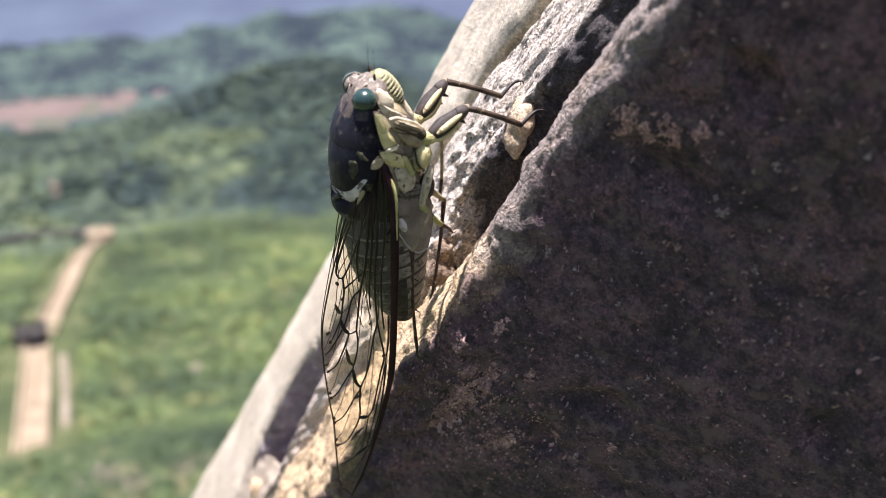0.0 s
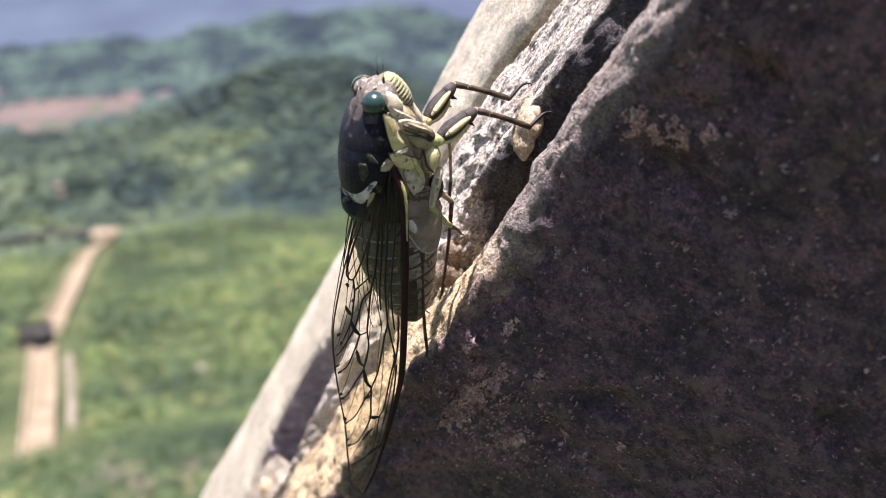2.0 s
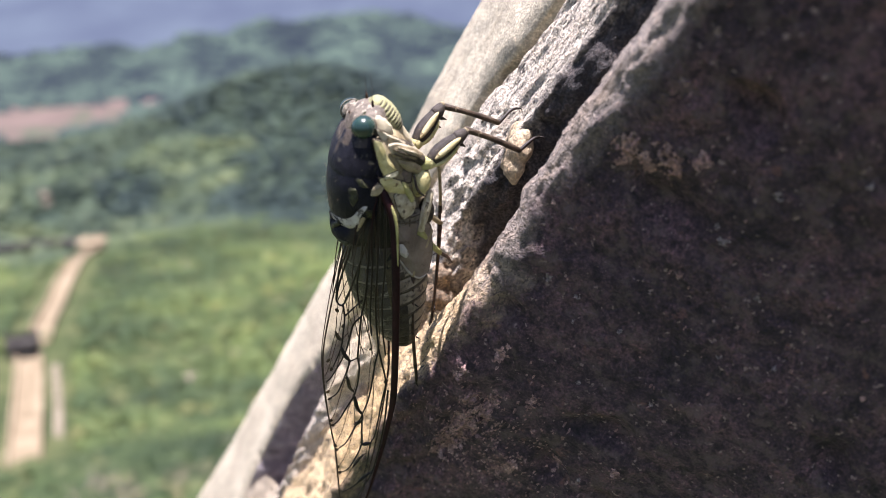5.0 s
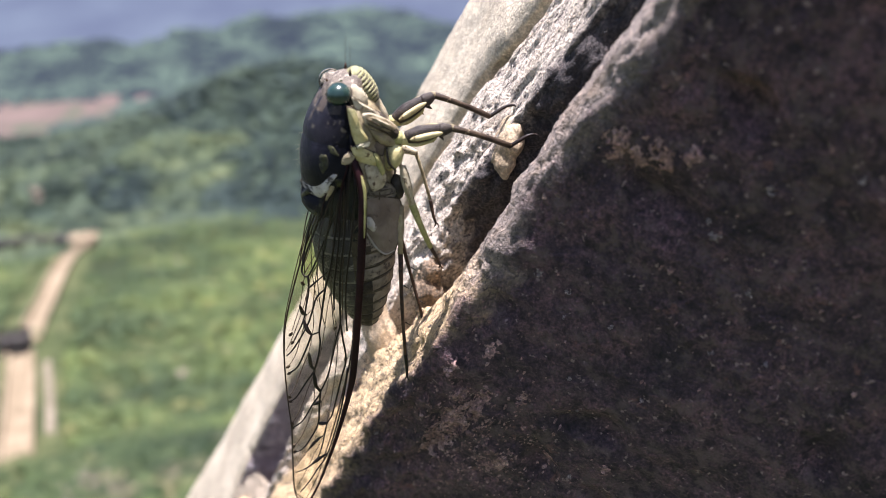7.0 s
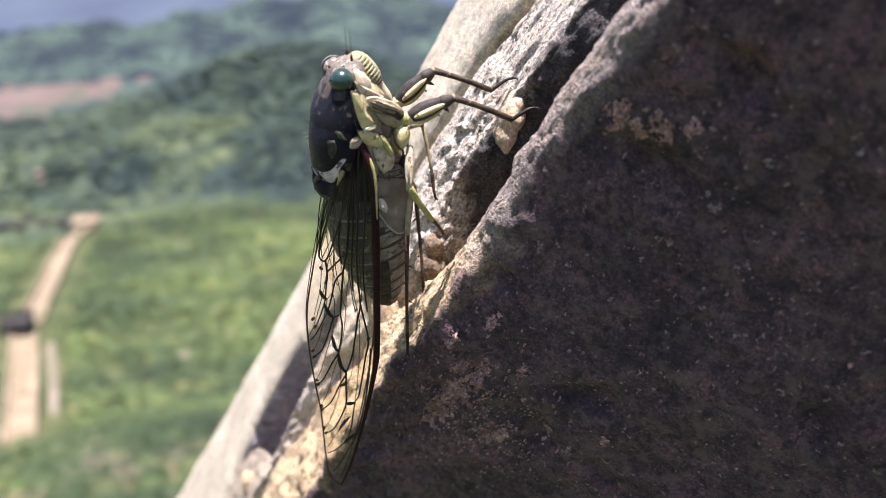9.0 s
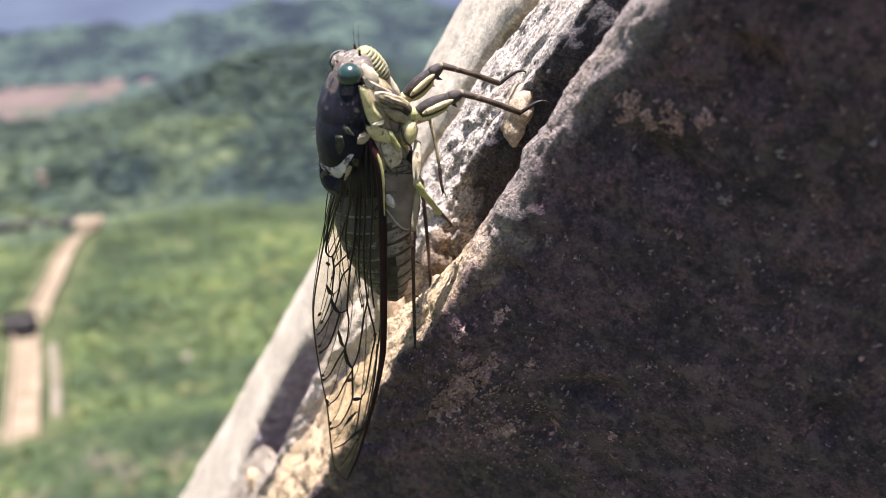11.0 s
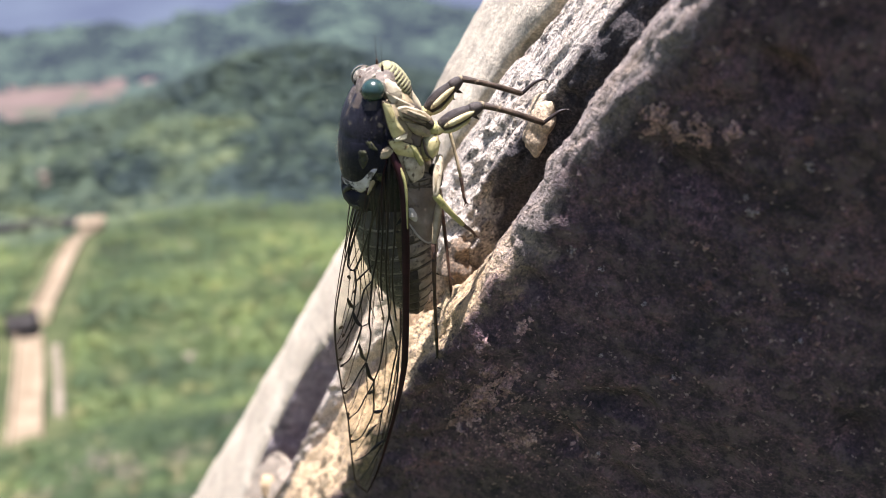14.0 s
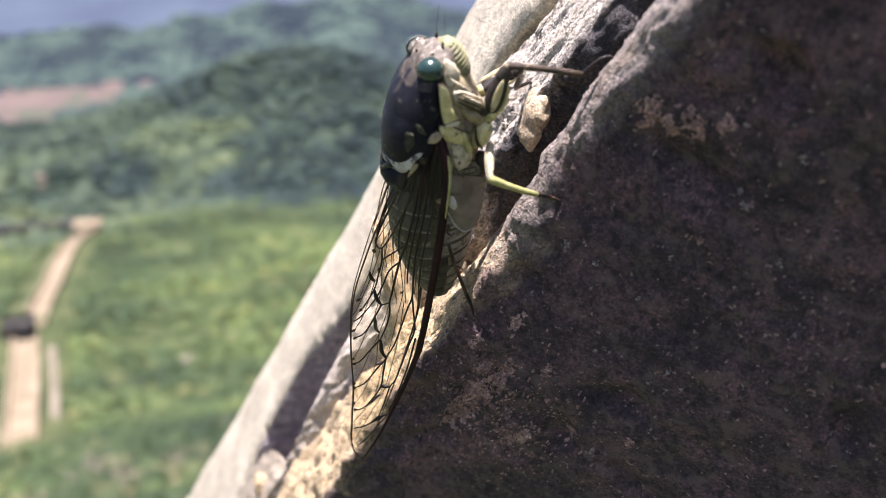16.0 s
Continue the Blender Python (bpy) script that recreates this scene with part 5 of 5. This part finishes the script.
def wing(s):
    nr, nc = 60, 16
    pts = np.zeros((nr + 1, nc + 1, 3))
    for i in range(nr + 1):
        t = i / nr
        xc, xt = WX[0] + (WX[-1] - WX[0]) * t, TX[0] + (TX[-1] - TX[0]) * t
        for j in range(nc + 1):
            u = j / nc
            x = xc + (xt - xc) * u
            (cy, cz), (ty, tz) = wing_edges(x, s)
            z = cz + (tz - cz) * u
            pts[i, j] = Vector(wing_point(x, z, s, 0.06 * math.sin(x * 1.3 + u * 9)))
    fore = new("forewing", grid_mesh("forewing", pts * MM, MEMBRANE))
    fore.parent = cicada
    tagged(fore, "clear wing with dark branching veins and smoky spots")
    bm = bmesh.new()
    lead = [(x, s * (y + 0.05), z) for x, y, z in zip(WX, CY, CZ if s < 0 else FAR_CZ)]
    path = smooth_path(lead, 6)
    tube(bm, path, list(np.interp(np.linspace(0, 1, len(path)), [0, 0.06, 0.5, 0.62, 0.8, 1], [q * (1.0 if s < 0 else 0.4) for q in (0.5, 0.6, 0.5, 0.36, 0.2, 0.12)])), 10)
    part("costal_vein", bm, COSTA, fore, "thick dark red-brown leading vein")
    bm = bmesh.new()
    tube(bm, smooth_path([(1.4, s * 5.9, 0.6), (-2.1, s * 7.1, -0.05), (-8.5, s * 7.6, 0.7)], 6), [0.16, 0.27, 0.3, 0.3, 0.29, 0.28, 0.26, 0.24, 0.22, 0.2, 0.18, 0.14, 0.08], 8)
    part("costal_stripe", bm, GREEN_SHELL, fore, "green base of the leading vein")
    bm = bmesh.new()
    trail = [(x, s * y, z) for x, y, z in zip(TX, TY, TZ)]
    tube(bm, smooth_path(trail, 5), 0.12 if s < 0 else 0.07, 6)
    part("trailing_vein", bm, RED_VEIN, fore)
    for v in VEINS:
        bm = bmesh.new()
        path = smooth_path([(x, 0, z) for x, z in v], 5)
        path = [wing_point(p.x, p.z, s, 0.03) for p in path]
        big = (0.17 if v[0][0] > -4 else 0.15) * (1.0 if s < 0 else 0.5)
        tube(bm, path, list(np.linspace(big, big * 0.7, len(path))), 6)
        part("vein", bm, VEIN if s < 0 else RED_VEIN, fore)
    for v in CLOUDS:
        bm = bmesh.new()
        path = [wing_point(p.x, p.z, s, 0.02) for p in smooth_path([(x, 0, z) for x, z in v], 4)]
        tube(bm, path, [0.14 + 0.17 * math.sin(math.pi * k / (len(path) - 1)) for k in range(len(path))], 8)
        part("wing_spot", bm, VEIN, fore, "smoky dark spot on a cross vein")
    for k, (x, z) in enumerate(SPOTS):
        bm = bmesh.new()
        blob(bm, wing_point(x, z, s, 0.03), (0.36, 0.05, 0.24), (0, 40 * k, 0), 3, 0.5, 2.5)
        part("wing_spot", bm, RED_VEIN, fore, "small brown cloud on the wing margin")
    # hind wing under it
    hp = np.zeros((25, 9, 3))
    for i in range(25):
        t = i / 24 * 0.84
        for j in range(9):
            u = j / 8
            x = -1 - 25 * t - 2 * math.sin(3.1 * u)
            w = math.sin(math.pi * min(1, t * 0.95 + 0.05)) ** 0.5
            hp[i, j] = (x, s * (5.6 - 2.6 * u * w - 0.4), 2.2 + 0.12 * 25 * t + 4.6 * u * w)
    hind = new("hindwing", grid_mesh("hindwing", hp * MM, MEMBRANE))
    hind.parent = cicada
    for j in (0, 3, 6):
        bm = bmesh.new()
        tube(bm, [tuple(hp[i, j]) for i in range(0, 25, 2)], 0.065, 6)
        part("vein", bm, RED_VEIN, hind)


mirrored(wing)

# hairs along the back
bm = bmesh.new()
rng = random.Random(5)
for _ in range(90):
    x = rng.uniform(-7.5, 5)
    zt = float(np.interp(x, [-8, -6, -4, 0, 3, 5], [6.9, 7.1, 6.9, 7.2, 6.6, 5.8]))
    y = rng.uniform(-3.5, 3.5)
    z = zt - 0.09 * y * y
    d = Vector((rng.uniform(-0.6, 0.2), y * 0.12 + rng.uniform(-0.2, 0.2), 1)).normalized() * rng.uniform(0.5, 1.2)
    tube(bm, [(x, y, z - 0.1), (x + d.x, y + d.y, z + d.z)], [0.012, 0.004], 3)
part("hair", bm, TAN_SHELL, cicada, "fine pale hairs along the back")


# ---------------------------------------------------------------- legs: bones along +x from their joint
def leg_bone(name, length, radii, mat, label="", flat=1.0):
    bm = bmesh.new()
    n = len(radii)
    tube(bm, [(length * k / (n - 1), 0, 0.12 * math.sin(math.pi * k / (n - 1)) * length * 0.15) for k in range(n)], radii, 12, flat)
    return part(name, bm, mat, cicada, label)


def tarsus(tibia, length, bend, mat, n=3.2):
    """Foot: three short joints and two claws at the end of a tibia."""
    bm = bmesh.new()
    c, d = math.cos(radians(bend)), math.sin(radians(bend))
    p = [(length, 0, 0), (length + n * 0.45 * c, 0, n * 0.45 * d), (length + n * 0.8 * c + 0.2, 0, n * 0.85 * d), (length + n * c + 0.7, 0, n * d + 0.1)]
    path = smooth_path(p, 4)
    tube(bm, path, list(np.linspace(0.3, 0.2, len(path))), 8)
    for y in (-0.3, 0.3):
        q = Vector(p[-1])
        tube(bm, smooth_path([q, q + Vector((0.5, y, 0.1)), q + Vector((0.85, y * 1.4, -0.35))], 3), [0.14, 0.13, 0.11, 0.1, 0.08, 0.05, 0.03], 6)
    part("tarsus", bm, mat, tibia, "dark clawed foot")


FORE_F, FORE_T, MID_F, MID_T, HIND_F, HIND_T = 7.2, 9.6, 5.6, 7.8, 7.0, 16.5
LEGS = []
for s in (-1, 1):
    f = leg_bone("fore_femur", FORE_F, [0.6, 1.0, 1.25, 1.35, 1.3, 1.15, 0.95, 0.75, 0.6], FEMUR_DARK, "thick blackish femur with yellow panels", 0.75)
    for y in (-1, 1):
        bm = bmesh.new()
        blob(bm, (3.4, y * 1.0, 0.28), (2.3, 0.4, 0.46), (0, 0, 0), 4, 0.06, 0.8)
        part("panel", bm, PANEL_SHELL, f, "yellow panel on the side of the femur")
        bm = bmesh.new()
        tube(bm, smooth_path([(0.4, y * 0.35, -0.45), (2.0, y * 0.52, -1.08), (4.0, y * 0.5, -1.02), (5.0, y * 0.35, -0.75)], 4), [0.15, 0.24, 0.27, 0.28, 0.28, 0.27, 0.26, 0.25, 0.24, 0.22, 0.2, 0.16, 0.08], 12)
        part("stripe", bm, YELLOW_SHELL, f, "yellow lower edge of the femur")
    bm = bmesh.new()
    blob(bm, (0.5, 0, 0), (1.0, 0.8, 0.95), (0, 0, 0), 3, 0.06, 0.8)
    part("femur_base", bm, YELLOW_SHELL, f)
    bm = bmesh.new()
    tube(bm, [(5.3, 0, 0.1), (5.9, 0, 0.06), (6.7, 0, 0.03), (7.3, 0, 0)], [0.95, 1.02, 0.78, 0.5], 12, 0.85)
    part("knee", bm, FEMUR_DARK, f, "dark brown knee")
    bm = bmesh.new()
    blob(bm, (7.1, 0, 0.12), (0.5, 0.5, 0.52), (0, 0, 0), 2)
    part("knee_cap", bm, TAN_SHELL, f, "tan tip of the knee")
    for x in (2.4, 4.2, 5.6):
        bm = bmesh.new()
        tube(bm, [(x, 0, -0.9), (x + 0.35, 0, -1.75)], [0.32, 0.04], 8)
        part("spine", bm, BROWN_SHELL, f, "dark spine under the femur")
    t = leg_bone("fore_tibia", FORE_T, [0.5, 0.44, 0.4, 0.4, 0.42, 0.44, 0.4], TIBIA_SHELL, "slender dark brown tibia with tan marks")
    tarsus(t, FORE_T, 58, VEIN)
    LEGS.append(("fore", s, f, t, FORE_F, FORE_T))
    f = leg_bone("middle_femur", MID_F, [0.45, 0.58, 0.66, 0.66, 0.6, 0.5, 0.45], CREAM_SHELL, "cream femur with a brown back")
    bm = bmesh.new()
    tube(bm, [(0.6, 0.1, 0.3), (2.8, 0.15, 0.48), (5.2, 0.1, 0.25)], [0.2, 0.36, 0.25], 8)
    part("stripe", bm, COXA_SHELL, f)
    t = leg_bone("middle_tibia", MID_T, [0.55, 0.5, 0.44, 0.42, 0.4, 0.36] if s < 0 else [0.3, 0.27, 0.25, 0.25, 0.25, 0.25], GREEN_SHELL if s < 0 else COXA_SHELL, "yellow-green tibia")
    tarsus(t, MID_T, -8, RED_SHELL, 3.0)
    LEGS.append(("middle", s, f, t, MID_F, MID_T))
    f = leg_bone("hind_femur", HIND_F, [0.4, 0.5, 0.56, 0.52, 0.46, 0.4, 0.36], COXA_SHELL, "brown femur")
    t = leg_bone("hind_tibia", HIND_T, [0.38, 0.32, 0.28, 0.26, 0.25, 0.27], RED_SHELL, "long thin red-brown tibia")
    for x, y in ((5, 0.3), (8, -0.3), (11, 0.3), (14, -0.3)):
        bm = bmesh.new()
        tube(bm, [(x, y, 0), (x + 0.6, y * 3, -0.4)], [0.12, 0.02], 5)
        part("spine", bm, VEIN, t)
    tarsus(t, HIND_T, -4, VEIN, 3.2)
    LEGS.append(("hind", s, f, t, HIND_F, HIND_T))


# ---------------------------------------------------------------- what moves
# the cicada: seconds, millimetres, degrees
BODY = [
    (0, -9.04, 115.28, -25.31, 131.3, -75.9, -115.8), (2, -9.15, 115.31, -25.23, 132.4, -75.9, -116.6),
    (4, -9.20, 115.43, -24.83, 133.6, -76.2, -117.3), (6.2, -8.75, 117.34, -25.69, 133.0, -76.0, -116.8),
    (6.5, -9.22, 118.69, -25.91, 131.0, -75.8, -115.0), (6.8, -10.97, 118.94, -23.56, 121.2, -80.1, -105.8),
    (7, -11.30, 117.94, -22.40, 121.3, -80.2, -107.2), (7.5, -10.90, 118.55, -23.42, 138.4, -79.0, -124.7),
    (8, -10.72, 118.51, -23.63, 141.0, -78.0, -126.8), (9, -10.66, 118.81, -24.11, 141.5, -78.1, -126.9),
    (11.5, -10.72, 118.59, -24.48, 139.3, -77.7, -124.9), (12.5, -10.91, 118.83, -24.75, 140.1, -77.7, -125.5),
    (14, -10.89, 119.22, -24.94, 141.8, -78.0, -127.0)]
BODY += [
    (15, -10.77, 119.14, -25.17, 139.6, -77.6, -124.1), (15.2, -11.01, 118.50, -24.95, 138.8, -77.2, -121.0),
    (15.4, -9.88, 118.03, -24.46, 135.7, -78.5, -117.6), (15.5, -9.01, 117.40, -24.12, 131.3, -77.8, -114.6),
    (15.6, -8.50, 117.18, -24.18, 127.5, -78.2, -111.7), (15.8, -7.40, 116.35, -23.95, 119.2, -76.6, -104.8),
    (15.9, -5.71, 114.34, -22.94, 111.8, -74.9, -98.7), (16, -3.59, 111.63, -21.54, 104.8, -73.1, -92.8)]
REST = pose(-10.91, 118.83, -24.75, 140.1, -77.7, -125.5)
# hip, knee and foot at rest, on the right-hand side and on the left-hand side
JOINTS = {
    ("fore", -1): ((3.1, -3.5, -6.0), (4.5, -4.0, -12.7), (0.4, -3.5, -21.4)),
    ("fore", 1): ((3.1, 3.5, -6.3), (7.6, 3.0, -12.5), (2.7, 3.5, -21.0)),
    ("middle", -1): ((-0.6, -4.0, -6.0), (-5.2, -6.0, -4.9), (-11.7, -4.2, -7.9)),
    ("middle", 1): ((-0.6, 4.0, -6.0), (-1.4, 6.5, -9.5), (-9.0, 5.5, -10.9)),
    ("hind", -1): ((-6.5, -3.6, -5.4), (-13.0, -5.5, -3.4), (-28.6, -5.2, -1.4)),
    ("hind", 1): ((-6.5, 3.6, -5.4), (-14.0, 5.0, -6.5), (-27.4, 3.7, -6.5))}
# where the knees point while it rests low on the stone, before it rises
EARLY = {("fore", -1): (12.8, -2.2, -7.6), ("fore", 1): (12.8, 6.0, -6.3), ("middle", -1): (-2.5, -10.0, 1.5), ("hind", -1): (-5.2, -9.5, 2.4)}
# feet that leave the stone: seconds, knee side, foot, in the cicada's own space
LIFTED = {
    ("fore", -1): [(15.3, (6, -4.5, -12.5), (1.5, -5, -20.5)), (15.4, (10.2, -4.1, -5.4), (12.7, -3.3, -14.6)), (15.5, (8.6, -4.1, -10.6), (12.6, -5.8, -19.2)),
                   (15.6, (7.7, -4.1, -11.5), (6.1, -7.4, -20.4)), (15.7, (8.6, -4.1, -10.6), (11.0, -6, -19.0)), (15.8, (9.0, -4.1, -10.1), (14.5, -5.0, -17.9)),
                   (15.9, (10.6, -4.5, -11), (9.5, -5, -18.6)), (16, (10.4, -4.5, -9.7), (8.1, -5, -17.3))],
    ("middle", -1): [(15.8, (-4.0, -6, -5.0), (-10.2, -4.6, -9.0)), (15.9, (-3.0, -6, -5.4), (-8.0, -6.5, -10.5)), (16, (-1.6, -6, -5.8), (-6.5, -8, -11.3))],
    ("hind", -1): [(15.4, (-12.5, -5, -4), (-26.6, -5, -2.2)), (15.6, (-12.9, -4.5, -4.0), (-23.3, -5, -5.4)), (15.8, (-13.9, -4.5, -3.4), (-24.1, -5, -4.8)),
                   (16, (-12.2, -4.5, -2.8), (-23.4, -5, -2.7))]}


def body_at(t):
    """The cicada's pose between its rows."""
    for p, q in zip(BODY, BODY[1:]):
        if p[0] <= t <= q[0]:
            u = (t - p[0]) / (q[0] - p[0])
            a, b = pose(*p[1:]), pose(*q[1:])
            return Matrix.LocRotScale(a.translation.lerp(b.translation, u), a.to_quaternion().slerp(b.to_quaternion(), u), None)
    return pose(*BODY[-1][1:])


def bone(start, end, side):
    x = (end - start).normalized()
    z = (side - x * side.dot(x)).normalized()
    y = z.cross(x)
    m = Matrix((x, y, z)).transposed().to_4x4()
    m.translation = start * MM
    return m


def motions():
    walk(cicada, [(t, pose(x * MM, y * MM, z * MM, rx, ry, rz)) for t, x, y, z, rx, ry, rz in BODY])
    times = sorted({r[0] for r in BODY} | {15.3, 15.7})
    for kind, s, femur, tibia, lf, lt in LEGS:
        hip, knee, foot = (Vector(v) for v in JOINTS[kind, s])
        rest = REST @ foot
        lifted = LIFTED.get((kind, s), [])
        f_rows, t_rows = [], []
        for t in times:
            local, pole = body_at(t).inverted() @ rest, Vector(EARLY.get((kind, s), knee)) if t < 6.3 else knee
            if lifted and t >= lifted[0][0]:
                lt_times = [r[0] for r in lifted]
                k = max(i for i, v in enumerate(lt_times) if v <= t)
                r0, r1 = lifted[k], lifted[min(k + 1, len(lifted) - 1)]
                u = (t - r0[0]) / (r1[0] - r0[0]) if r1[0] > r0[0] else 0
                pole, local = Vector(r0[1]).lerp(Vector(r1[1]), u), Vector(r0[2]).lerp(Vector(r1[2]), u)
            d = local - hip
            reach = min(max(d.length, abs(lf - lt) + 0.05), lf + lt - 0.02)
            x = d.normalized()
            c = (lf * lf + reach * reach - lt * lt) / (2 * lf * reach)
            side = pole - hip
            side = (side - x * side.dot(x)).normalized()
            mid = hip + x * (lf * c) + side * (lf * math.sqrt(max(0, 1 - c * c)))
            f_rows.append((t, bone(hip, mid, side)))
            t_rows.append((t, bone(mid, mid + (hip + x * reach - mid).normalized() * lt, side)))
        walk(femur, f_rows)
        walk(tibia, t_rows)


motions()
